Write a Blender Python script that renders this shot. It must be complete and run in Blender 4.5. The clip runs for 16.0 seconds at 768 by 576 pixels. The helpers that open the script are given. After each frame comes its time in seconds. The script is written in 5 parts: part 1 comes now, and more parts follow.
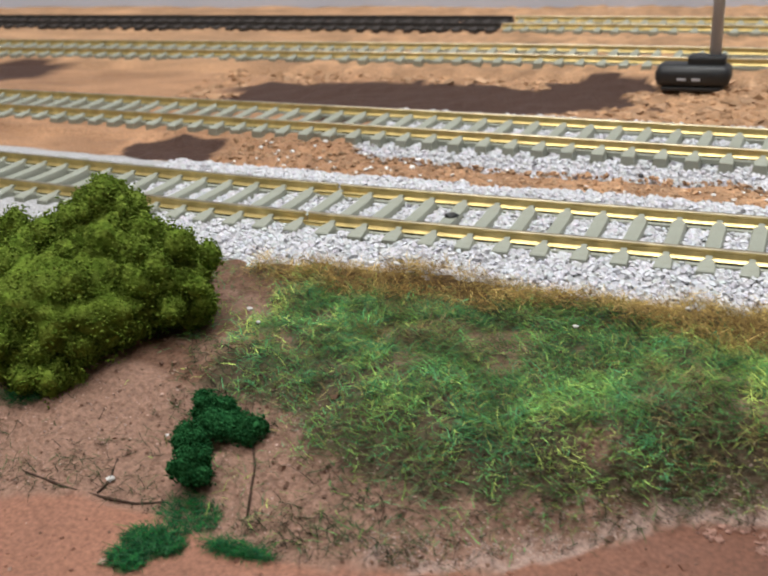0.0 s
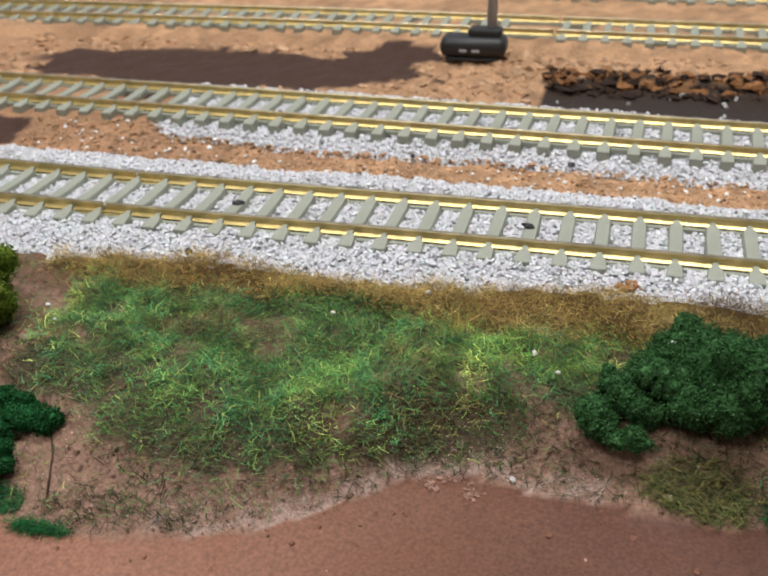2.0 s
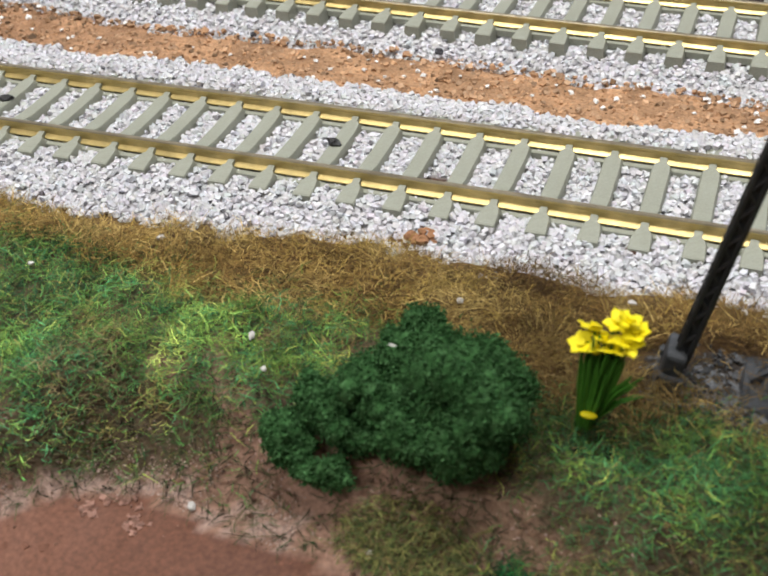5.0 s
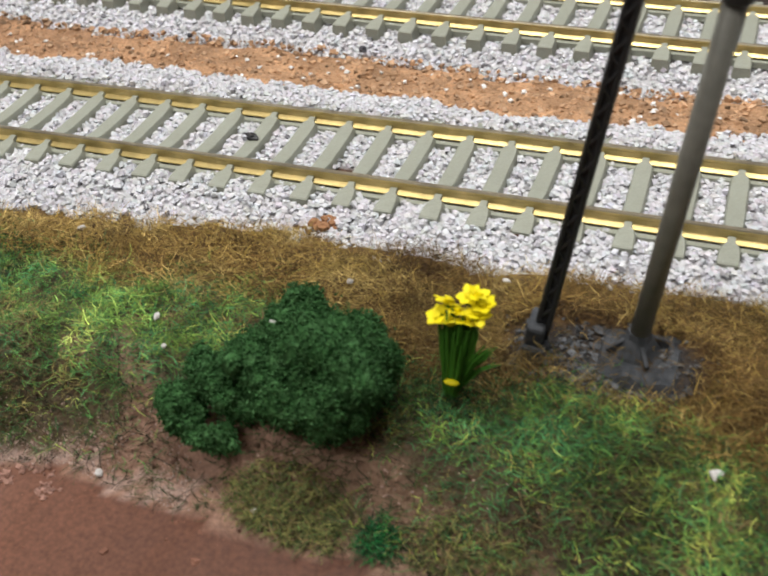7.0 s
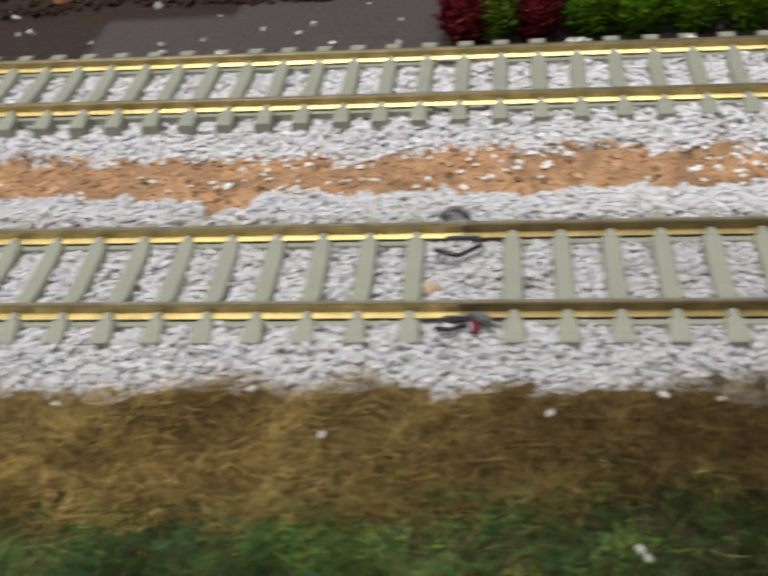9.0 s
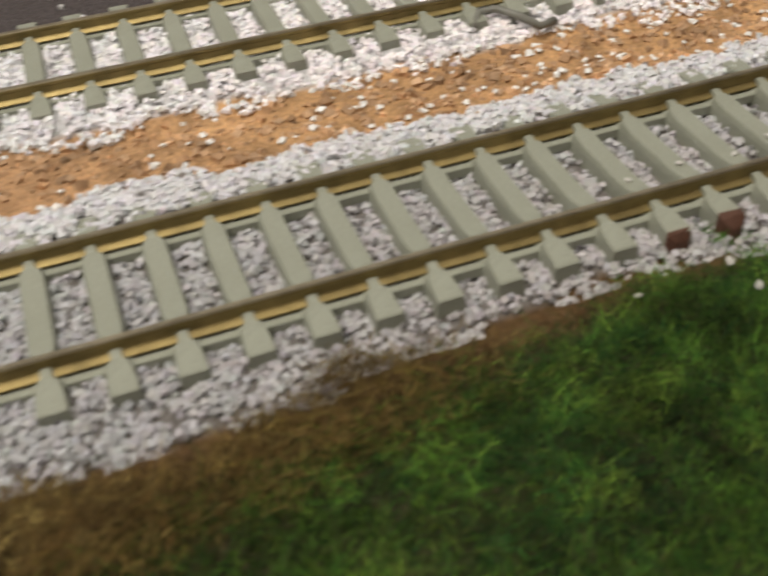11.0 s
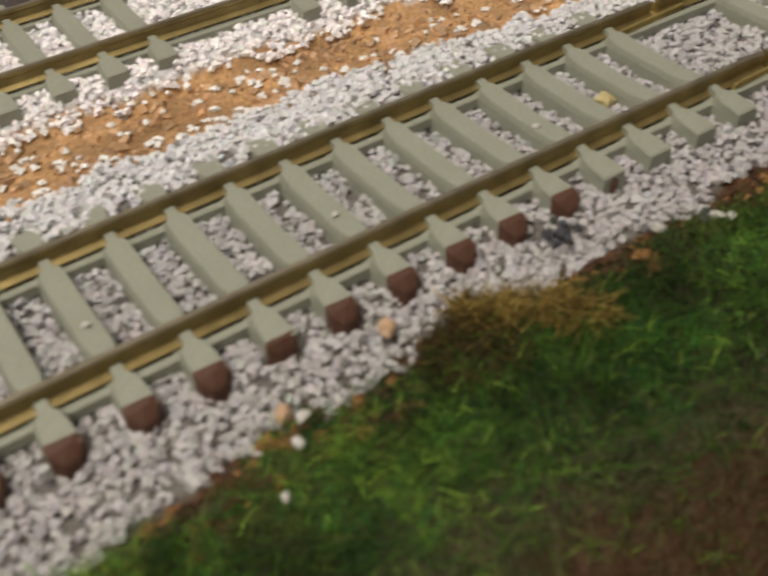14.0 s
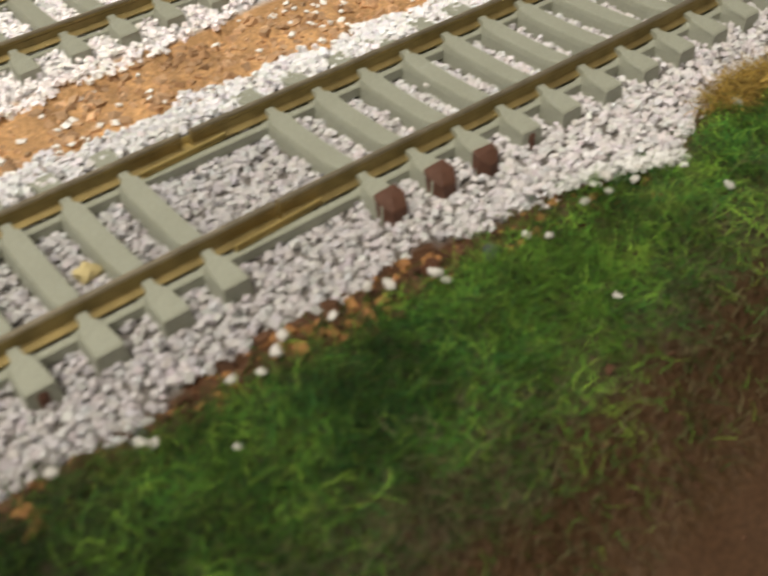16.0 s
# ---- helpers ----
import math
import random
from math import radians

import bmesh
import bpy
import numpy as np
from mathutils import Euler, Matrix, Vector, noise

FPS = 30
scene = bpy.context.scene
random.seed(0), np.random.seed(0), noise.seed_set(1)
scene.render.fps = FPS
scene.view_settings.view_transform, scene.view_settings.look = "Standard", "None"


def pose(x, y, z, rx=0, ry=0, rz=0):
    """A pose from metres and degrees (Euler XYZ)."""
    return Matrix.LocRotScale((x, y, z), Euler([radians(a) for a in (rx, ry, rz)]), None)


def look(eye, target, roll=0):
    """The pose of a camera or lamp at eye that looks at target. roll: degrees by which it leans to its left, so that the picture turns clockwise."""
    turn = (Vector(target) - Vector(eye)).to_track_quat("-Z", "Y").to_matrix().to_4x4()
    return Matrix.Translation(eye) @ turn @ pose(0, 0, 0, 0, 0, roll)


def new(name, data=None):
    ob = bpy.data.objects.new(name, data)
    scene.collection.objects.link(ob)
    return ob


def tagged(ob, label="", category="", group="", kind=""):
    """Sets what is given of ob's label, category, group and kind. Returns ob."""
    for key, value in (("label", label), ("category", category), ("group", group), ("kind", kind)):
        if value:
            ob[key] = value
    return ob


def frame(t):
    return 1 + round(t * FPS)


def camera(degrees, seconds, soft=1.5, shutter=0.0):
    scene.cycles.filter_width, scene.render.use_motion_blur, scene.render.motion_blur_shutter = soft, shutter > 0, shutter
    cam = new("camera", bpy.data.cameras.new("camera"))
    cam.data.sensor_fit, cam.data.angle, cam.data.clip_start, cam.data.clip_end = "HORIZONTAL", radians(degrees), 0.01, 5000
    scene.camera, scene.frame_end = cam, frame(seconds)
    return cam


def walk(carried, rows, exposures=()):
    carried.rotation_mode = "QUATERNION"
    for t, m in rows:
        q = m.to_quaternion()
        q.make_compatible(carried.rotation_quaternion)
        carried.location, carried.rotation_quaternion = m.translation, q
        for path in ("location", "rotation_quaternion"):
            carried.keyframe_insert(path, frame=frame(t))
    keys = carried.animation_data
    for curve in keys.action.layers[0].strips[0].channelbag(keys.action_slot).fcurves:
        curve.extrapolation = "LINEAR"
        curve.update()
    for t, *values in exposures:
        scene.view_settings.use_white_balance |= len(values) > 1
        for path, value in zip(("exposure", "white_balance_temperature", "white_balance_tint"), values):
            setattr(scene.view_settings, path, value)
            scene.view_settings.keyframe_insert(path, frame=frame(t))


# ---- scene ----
S = 0.01  # the plan below is written in centimetres; S turns it into metres
cam = camera(43.24, 16.0, soft=1.9, shutter=0.3)
PATH = [
    (0, (1.229, -16.649, 6.452), (-4.478, -4.191, 0.351), -3.80),
    (0.5, (2.128, -17.313, 6.699), (-3.023, -4.726, 0.374), -3.58),
    (1, (3.480, -18.248, 7.766), (-1.080, -5.514, 1.281), -2.93),
    (1.5, (3.273, -17.500, 8.004), (-0.697, -4.709, 1.249), -2.23),
    (2, (3.100, -17.633, 8.493), (-0.322, -4.994, 1.175), -1.83),
    (2.5, (3.706, -17.493, 8.255), (0.396, -5.097, 0.485), -1.77),
    (3, (6.101, -15.921, 8.611), (2.480, -4.033, 0.212), -2.73),
    (3.5, (6.870, -15.134, 8.505), (2.906, -3.564, -0.179), -3.09),
    (3.7, (6.929, -14.641, 8.388), (2.840, -3.216, -0.430), -3.32),
    (5.8, (6.896, -11.639, 7.621), (2.386, -0.951, -1.889), -4.36),
    (6, (7.081, -11.672, 7.772), (2.428, -1.033, -1.724), -4.94),
    (6.5, (7.771, -11.848, 8.034), (3.133, -1.198, -1.456), -5.33),
    (7, (8.628, -12.434, 8.133), (4.219, -1.651, -1.317), -4.91),
    (7.5, (9.800, -12.933, 8.370), (5.729, -2.008, -1.068), -5.30),
    (8, (12.827, -12.389, 8.640), (9.355, -1.348, -0.901), -5.53),
    (8.5, (16.532, -11.427, 8.990), (13.754, -0.409, -0.802), -6.78),
    (9, (20.834, -10.795, 8.669), (19.097, 0.552, -0.987), -6.67),
    (9.5, (24.179, -10.366, 7.978), (24.000, 1.091, -1.702), -5.68),
    (12, (37.071, -7.892, 6.149), (42.024, 2.174, -3.807), -3.68),
    (12.5, (39.789, -7.988, 6.014), (45.109, 1.965, -3.868), -3.99),
    (13, (42.214, -7.393, 5.840), (47.774, 2.330, -4.137), -4.11),
    (13.5, (44.032, -7.234, 5.925), (49.885, 2.294, -4.072), -3.95),
    (14, (45.765, -7.723, 5.904), (51.827, 1.618, -4.147), -4.21),
    (14.5, (47.053, -7.908, 5.905), (53.443, 1.219, -4.138), -3.72),
    (15, (47.991, -8.090, 5.798), (54.585, 0.929, -4.210), -3.90),
    (15.5, (49.126, -8.274, 5.916), (55.920, 0.487, -4.188), -3.67),
    (16, (50.900, -8.523, 5.936), (58.020, 0.057, -4.098), -3.49),
]
walk(cam, [(t, look(Vector(eye) * S, Vector(target) * S, roll)) for t, eye, target, roll in PATH],
     [(0, -0.15, 6550, 8), (1.5, -0.25, 6550, 8), (3.5, -0.18, 6600, 9), (7.5, -0.27, 6750, 9), (9.5, -0.52, 6850, 8), (12.0, -0.58, 7800, 9), (13.5, -0.6, 7750, 9), (14.5, -0.42, 7750, 9), (16.0, -0.2, 7850, 7)])
cam.data.dof.use_dof = True
cam.data.dof.focus_distance = 0.155
cam.data.dof.aperture_fstop = 52.0

# ---- light: a white room with unseen overhead lamps over a model railway on a table ----
world = bpy.data.worlds.new("room_air")
scene.world = world
world.use_nodes = True
world.node_tree.nodes["Background"].inputs[0].default_value = (0.8, 0.87, 1.0, 1)
world.node_tree.nodes["Background"].inputs[1].default_value = 0.14


def unseen_lamp(x, y, z, w, d, power, colour):
    data = bpy.data.lights.new("unseen_panel", "AREA")
    data.shape, data.size, data.size_y, data.energy, data.color = "RECTANGLE", w, d, power, colour
    ob = new("unseen_panel", data)
    ob.location = (x, y, z)
    return ob


unseen_lamp(0.06, 0.12, 1.36, 0.9, 0.30, 19, (1.0, 0.99, 0.97))
# added fill lamp on the near side, to brighten faces turned to the viewer
unseen_lamp(-0.45, -0.85, 1.36, 0.9, 0.35, 17, (1.0, 0.985, 0.96))

# ---- materials ----
rng = np.random.default_rng(7)


def mat(name, rough=0.8, metal=0.0, colour=(0.5, 0.5, 0.5), colour2=None, grain=60.0, bump=0.0, bump_size=120.0,
        attr="", vary=0.0, spec=0.3, sheen=0.0, mix_size=8.0):
    """A surface of one or two colours mixed by noise (sizes per cm), or of a painted-on colour attribute, with grain and relief."""
    m = bpy.data.materials.new(name)
    m.use_nodes = True
    nt = m.node_tree
    b = nt.nodes["Principled BSDF"]
    b.inputs["Roughness"].default_value = rough
    b.inputs["Metallic"].default_value = metal
    b.inputs["Specular IOR Level"].default_value = spec
    geo = nt.nodes.new("ShaderNodeTexCoord")
    sc = nt.nodes.new("ShaderNodeVectorMath")
    sc.operation = "SCALE"
    sc.inputs["Scale"].default_value = 1 / S
    nt.links.new(geo.outputs["Object"], sc.inputs[0])

    def noise_tex(size, detail=4.0):
        n = nt.nodes.new("ShaderNodeTexNoise")
        n.inputs["Scale"].default_value = size
        n.inputs["Detail"].default_value = detail
        nt.links.new(sc.outputs[0], n.inputs["Vector"])
        return n

    if attr:
        base = nt.nodes.new("ShaderNodeAttribute")
        base.attribute_name = attr
        out = base.outputs["Color"]
    else:
        ramp = nt.nodes.new("ShaderNodeMixRGB")
        n = noise_tex(mix_size, 5.0)
        nt.links.new(n.outputs["Fac"], ramp.inputs[0])
        c2 = colour2 or tuple(0.8 * v for v in colour)
        ramp.inputs[1].default_value = (*colour, 1)
        ramp.inputs[2].default_value = (*c2, 1)
        out = ramp.outputs[0]
    if vary:
        n2 = noise_tex(grain, 6.0)
        mp = nt.nodes.new("ShaderNodeMapRange")
        mp.inputs["From Min"].default_value = 0.25
        mp.inputs["From Max"].default_value = 0.75
        mp.inputs["To Min"].default_value = 1 - vary
        mp.inputs["To Max"].default_value = 1 + vary
        nt.links.new(n2.outputs["Fac"], mp.inputs["Value"])
        mul = nt.nodes.new("ShaderNodeVectorMath")
        mul.operation = "SCALE"
        nt.links.new(out, mul.inputs[0])
        nt.links.new(mp.outputs[0], mul.inputs["Scale"])
        out = mul.outputs[0]
    nt.links.new(out, b.inputs["Base Color"])
    if bump:
        n3 = noise_tex(bump_size, 5.0)
        bp = nt.nodes.new("ShaderNodeBump")
        bp.inputs["Strength"].default_value = 0.9
        if attr:
            nt.links.new(base.outputs["Alpha"], bp.inputs["Strength"])
        bp.inputs["Distance"].default_value = bump * S
        nt.links.new(n3.outputs["Fac"], bp.inputs["Height"])
        nt.links.new(bp.outputs[0], b.inputs["Normal"])
    return m


M_GROUND = mat("scenic_ground", rough=0.58, attr="tone", vary=0.34, grain=16.0, bump=0.09, bump_size=8.0, spec=0.2)
M_STONE = mat("gravel", rough=0.85, attr="tone", vary=0.12, grain=20.0, spec=0.25)
M_CLOD = mat("clay_crumbs", rough=0.9, attr="tone", vary=0.2, grain=15.0, spec=0.2)
M_GRASS = mat("grass_fibre", rough=0.65, attr="tone", spec=0.1)
M_LEAF = mat("foam_foliage", rough=0.95, attr="tone", spec=0.03, vary=0.35, grain=18.0, bump=0.07, bump_size=14.0)
M_TIE = mat("sleeper_plastic", rough=0.55, colour=(0.325, 0.338, 0.282), colour2=(0.28, 0.292, 0.24), vary=0.08, grain=25.0,
            bump=0.004, bump_size=40.0, spec=0.35, mix_size=1.5)
M_RAIL = mat("brass_rail", rough=0.38, metal=0.72, colour=(0.68, 0.54, 0.24), colour2=(0.52, 0.40, 0.165), vary=0.28, grain=3.0,
             bump=0.004, bump_size=7.0, mix_size=2.2)
# darker, rougher copy of the rail surface, for spans starting past x 20
M_RAIL_DULL = mat("dull_rail", rough=0.5, metal=0.7, colour=(0.36, 0.275, 0.12), colour2=(0.25, 0.19, 0.085), vary=0.3, grain=3.0,
                  bump=0.004, bump_size=7.0, mix_size=2.2)
M_HEAD = mat("worn_rail_head", rough=0.34, metal=0.9, colour=(0.52, 0.45, 0.32), colour2=(0.38, 0.32, 0.22), vary=0.25, grain=3.0, mix_size=2.2)
M_RUST = mat("brown_paint", rough=0.6, colour=(0.13, 0.058, 0.038), colour2=(0.085, 0.042, 0.03), vary=0.2, grain=12.0, bump=0.01, bump_size=20.0)
M_BLACK = mat("black_plastic", rough=0.45, colour=(0.018, 0.019, 0.021), colour2=(0.03, 0.031, 0.034), spec=0.4)
M_GREY = mat("grey_plastic", rough=0.5, colour=(0.21, 0.21, 0.185), colour2=(0.17, 0.17, 0.15), vary=0.15, grain=5.0, spec=0.4)
M_BASE = mat("base_plate_plastic", rough=0.6, colour=(0.028, 0.031, 0.036), colour2=(0.085, 0.09, 0.098), vary=0.4, grain=6.0, bump=0.02, bump_size=10.0, spec=0.2)
M_PALE = mat("pale_metal", rough=0.4, metal=0.0, colour=(0.52, 0.55, 0.62), colour2=(0.47, 0.50, 0.57))
M_DARKTIE = mat("dark_track_plastic", rough=0.6, colour=(0.035, 0.03, 0.028), colour2=(0.05, 0.042, 0.038), vary=0.2, grain=8.0)
M_WALL = mat("backdrop_paint", rough=0.9, colour=(0.60, 0.66, 0.80), colour2=(0.63, 0.69, 0.82), mix_size=0.05)
M_ROOM = mat("room_paint", rough=0.9, colour=(0.62, 0.61, 0.59), colour2=(0.58, 0.57, 0.56), mix_size=0.02)
M_PETAL = mat("yellow_petal", rough=0.55, colour=(0.88, 0.78, 0.012), colour2=(0.82, 0.68, 0.01), spec=0.3)
M_STEM = mat("green_stem", rough=0.6, colour=(0.03, 0.13, 0.012), colour2=(0.06, 0.20, 0.02), vary=0.2, grain=10.0)
M_RED = mat("red_insulation", rough=0.5, colour=(0.2, 0.008, 0.022), colour2=(0.15, 0.008, 0.016))
M_SOLDER = mat("dark_solder", rough=0.4, metal=0.4, colour=(0.13, 0.135, 0.145), colour2=(0.2, 0.205, 0.215), vary=0.2, grain=8.0, bump=0.01)
M_CRACK = mat("dark_crack", rough=0.9, colour=(0.05, 0.03, 0.022), colour2=(0.08, 0.045, 0.03), vary=0.3)
M_TABLE = mat("table_board", rough=0.8, colour=(0.3, 0.2, 0.12), colour2=(0.26, 0.17, 0.1))


# ---- building helpers ----
def mesh_from(name, verts, faces, material, tone=None, smooth=False):
    """A mesh object's data from arrays of points in cm and of faces with equal corner counts."""
    verts = np.asarray(verts, np.float64) * S
    faces = np.asarray(faces, np.int32)
    k = faces.shape[1]
    me = bpy.data.meshes.new(name)
    me.vertices.add(len(verts))
    me.vertices.foreach_set("co", verts.astype(np.float32).ravel())
    me.loops.add(faces.size)
    me.loops.foreach_set("vertex_index", faces.ravel())
    me.polygons.add(len(faces))
    me.polygons.foreach_set("loop_start", np.arange(0, faces.size, k, dtype=np.int32))
    me.polygons.foreach_set("loop_total", np.full(len(faces), k, np.int32))
    me.polygons.foreach_set("use_smooth", np.full(len(faces), smooth, bool))
    if tone is not None:
        at = me.color_attributes.new("tone", "FLOAT_COLOR", "POINT")
        col = np.ones((len(verts), 4), np.float32)
        tone = np.asarray(tone)
        col[:, :tone.shape[1]] = tone
        at.data.foreach_set("color", col.ravel())
    me.materials.append(material)
    me.update(calc_edges=True)
    me.validate()
    return me


def bm_mesh(name, bm, material, smooth=False):
    bmesh.ops.scale(bm, vec=(S, S, S), verts=bm.verts)
    bmesh.ops.recalc_face_normals(bm, faces=bm.faces)
    me = bpy.data.meshes.new(name)
    bm.to_mesh(me)
    bm.free()
    for p in me.polygons:
        p.use_smooth = smooth
    me.materials.append(material)
    return me


def part(name, bm, material, parent, label="", smooth=False):
    ob = new(name, bm_mesh(name, bm, material, smooth))
    ob.parent = parent
    if label:
        ob["label"] = label
    return ob


def anchor(name, x, y, z):
    e = new(name)
    e.empty_display_size = 0.005
    e.location = Vector((x, y, z)) * S
    return e


def add_box(bm, size, centre, turn=None, bevel=0.0):
    r = bmesh.ops.create_cube(bm, size=1.0, matrix=Matrix.Translation(centre) @ (turn or Matrix()) @ Matrix.Diagonal((*size, 1)))
    if bevel:
        es = list({e for v in r["verts"] for e in v.link_edges})
        bmesh.ops.bevel(bm, geom=es, offset=bevel, segments=1 if bevel < 0.013 else 2, affect="EDGES", profile=0.5)


def add_tube(bm, points, radii, sides=12):
    """A round bar through points, with a radius at each."""
    rings = []
    for i, p in enumerate(points):
        p = Vector(p)
        a = Vector(points[max(i - 1, 0)])
        b = Vector(points[min(i + 1, len(points) - 1)])
        q = (b - a).to_track_quat("Z", "Y")
        rings.append([bm.verts.new(p + q @ Vector((math.cos(t) * radii[i], math.sin(t) * radii[i], 0)))
                      for t in [2 * math.pi * k / sides for k in range(sides)]])
    for r0, r1 in zip(rings, rings[1:]):
        for k in range(sides):
            bm.faces.new((r0[k], r0[(k + 1) % sides], r1[(k + 1) % sides], r1[k]))
    bm.faces.new(rings[0][::-1])
    bm.faces.new(rings[-1])


def lumps(pos, size, stretch, tone, jitter=0.28, flat=1.0):
    """Many small angular lumps (eight corners each) as one set of points and faces."""
    n = len(pos)
    cube = np.array([(a, b, c) for c in (-1, 1) for b in (-1, 1) for a in (-1, 1)], float) * 0.5
    quads = np.array([(0, 2, 3, 1), (4, 5, 7, 6), (0, 1, 5, 4), (2, 6, 7, 3), (0, 4, 6, 2), (1, 3, 7, 5)])
    c = cube[None] + rng.normal(0, jitter * 0.5, (n, 8, 3))
    c *= (np.asarray(size)[:, None] * (1 + rng.uniform(-stretch, stretch, (n, 3))))[:, None, :]
    q = rng.normal(size=(n, 4))
    q /= np.linalg.norm(q, axis=1, keepdims=True)
    w, x, y, z = q.T
    R = np.stack([1 - 2 * (y * y + z * z), 2 * (x * y - z * w), 2 * (x * z + y * w), 2 * (x * y + z * w), 1 - 2 * (x * x + z * z),
                  2 * (y * z - x * w), 2 * (x * z - y * w), 2 * (y * z + x * w), 1 - 2 * (x * x + y * y)], 1).reshape(n, 3, 3)
    v = np.einsum("nij,nkj->nki", R, c) * (1, 1, flat) + np.asarray(pos)[:, None, :]
    f = quads[None] + 8 * np.arange(n)[:, None, None]
    return v.reshape(-1, 3), f.reshape(-1, 4), np.repeat(tone, 8, axis=0)


def flakes(pos, size, tone):
    """Many tiny uneven four-sided crumbs as one set of points and faces."""
    n = len(pos)
    c = np.array([(1, 1, 1), (1, -1, -1), (-1, 1, -1), (-1, -1, 1)], float)[None] * 0.5 + rng.normal(0, 0.35, (n, 4, 3))
    v = c * np.asarray(size)[:, None, None] + np.asarray(pos)[:, None, :]
    f = np.array([(0, 1, 2), (0, 3, 1), (0, 2, 3), (1, 3, 2)])[None] + 4 * np.arange(n)[:, None, None]
    return v.reshape(-1, 3), f.reshape(-1, 3), np.repeat(tone, 4, axis=0)


def value_noise(x, y, size, seed):
    """Smooth random values from 0 to 1 over the plan, with bumps about size cm wide."""
    r = np.random.default_rng(seed).random((256, 256))
    u, v = np.asarray(x) / size + 1000.0, np.asarray(y) / size + 1000.0
    i, j = np.floor(u).astype(int), np.floor(v).astype(int)
    fu, fv = u - i, v - j
    fu, fv = fu * fu * (3 - 2 * fu), fv * fv * (3 - 2 * fv)
    g = lambda a, b: r[a % 256, b % 256]
    return (g(i, j) * (1 - fu) + g(i + 1, j) * fu) * (1 - fv) + (g(i, j + 1) * (1 - fu) + g(i + 1, j + 1) * fu) * fv


def fractal(x, y, size, seed):
    return 0.5 * value_noise(x, y, size, seed) + 0.3 * value_noise(x, y, size / 2.1, seed + 1) + 0.2 * value_noise(x, y, size / 4.3, seed + 2)


def line(knots):
    a = np.array(knots, float)
    return lambda x: np.interp(x, a[:, 0], a[:, 1])


def step(a, b, v):
    t = np.clip((np.asarray(v, float) - a) / (b - a), 0, 1)
    return t * t * (3 - 2 * t)


# ---- plan of the layout ----
front_y = line([(-60, 3.6), (-30, 1.35), (-11.2, 0.148), (-8.4, 0.05), (-5.6, 0), (0, 0), (5.6, -0.05), (11.2, -0.16), (16.8, -0.26),
                (22.5, -0.33), (28.1, -0.414), (37.0, -0.57), (43.0, -0.69), (49.0, -0.83), (51.6, -0.9), (54.3, -1.02), (57.0, -1.17),
                (59.6, -1.38), (62.3, -1.5), (75, -2.1)])
rear_y = line([(-60, 8.2), (-22, 6.81), (-14, 6.59), (-7, 6.36), (0, 6.04), (8, 5.69), (16, 5.42), (24, 5.23), (32, 5.02), (38, 4.87),
               (42, 4.72), (48, 4.58), (50.5, 4.46), (55, 4.2), (65, 3.65), (75, 3.1)])
edge_front = line([(-60, 1.0), (-30, -1.2), (-12, -2.5), (-8.5, -2.55), (-6, -2.4), (-4.3, -2.27), (-2.9, -2.4), (-1.6, -2.5), (0.8, -2.27),
                   (2.65, -2.0), (3.3, -1.95), (3.7, -2.15), (7, -2.1), (9, -2.12), (10.5, -2.32), (12.5, -2.46), (15, -2.46), (17.5, -2.4),
                   (20.3, -2.46), (21, -2.25), (22, -2.42), (25, -2.5), (28, -2.65), (33, -2.5), (36.4, -2.2), (37.1, -2.14), (37.8, -2.22),
                   (38.6, -2.46), (39.7, -2.69), (41, -2.72), (42, -2.93), (43, -2.86), (44.5, -3.03), (46, -3.13), (47, -3.08), (47.7, -2.86), (48.4, -2.94),
                   (49.3, -2.88), (49.8, -2.71), (50.5, -3.03), (51.7, -3.06), (52.4, -3.15), (53.3, -3.05), (54.1, -3.04), (54.8, -3.15), (55.8, -3.06),
                   (56.6, -3.35), (57.6, -3.45), (58.3, -3.75), (58.9, -4.0), (59.4, -3.75), (60.2, -3.6), (75, -5.3)])
edge_back = line([(-60, 6.0), (-30, 3.6), (-7, 2.35), (-0.9, 2.3), (5.3, 1.95), (10.5, 1.95), (16.1, 1.85), (16.3, 1.3), (16.9, 1.3),
                  (17.1, 1.85), (27, 1.8), (37.6, 1.53), (45, 1.4), (49, 1.55), (51.3, 1.45), (54, 1.0), (58, 0.85), (75, 0.2)])
edge_rear = line([(-9.6, 5.6), (-9.1, 4.7), (-8.6, 4.4), (-4, 3.95), (0, 3.98), (4.5, 3.7), (7.4, 3.55), (11.5, 3.5), (15, 3.3), (20, 3.36), (26, 3.05),
                  (30, 3.3), (37.7, 2.95), (44.5, 3.05), (50.6, 2.73), (54.4, 2.45), (60, 2.3), (75, 1.6)])
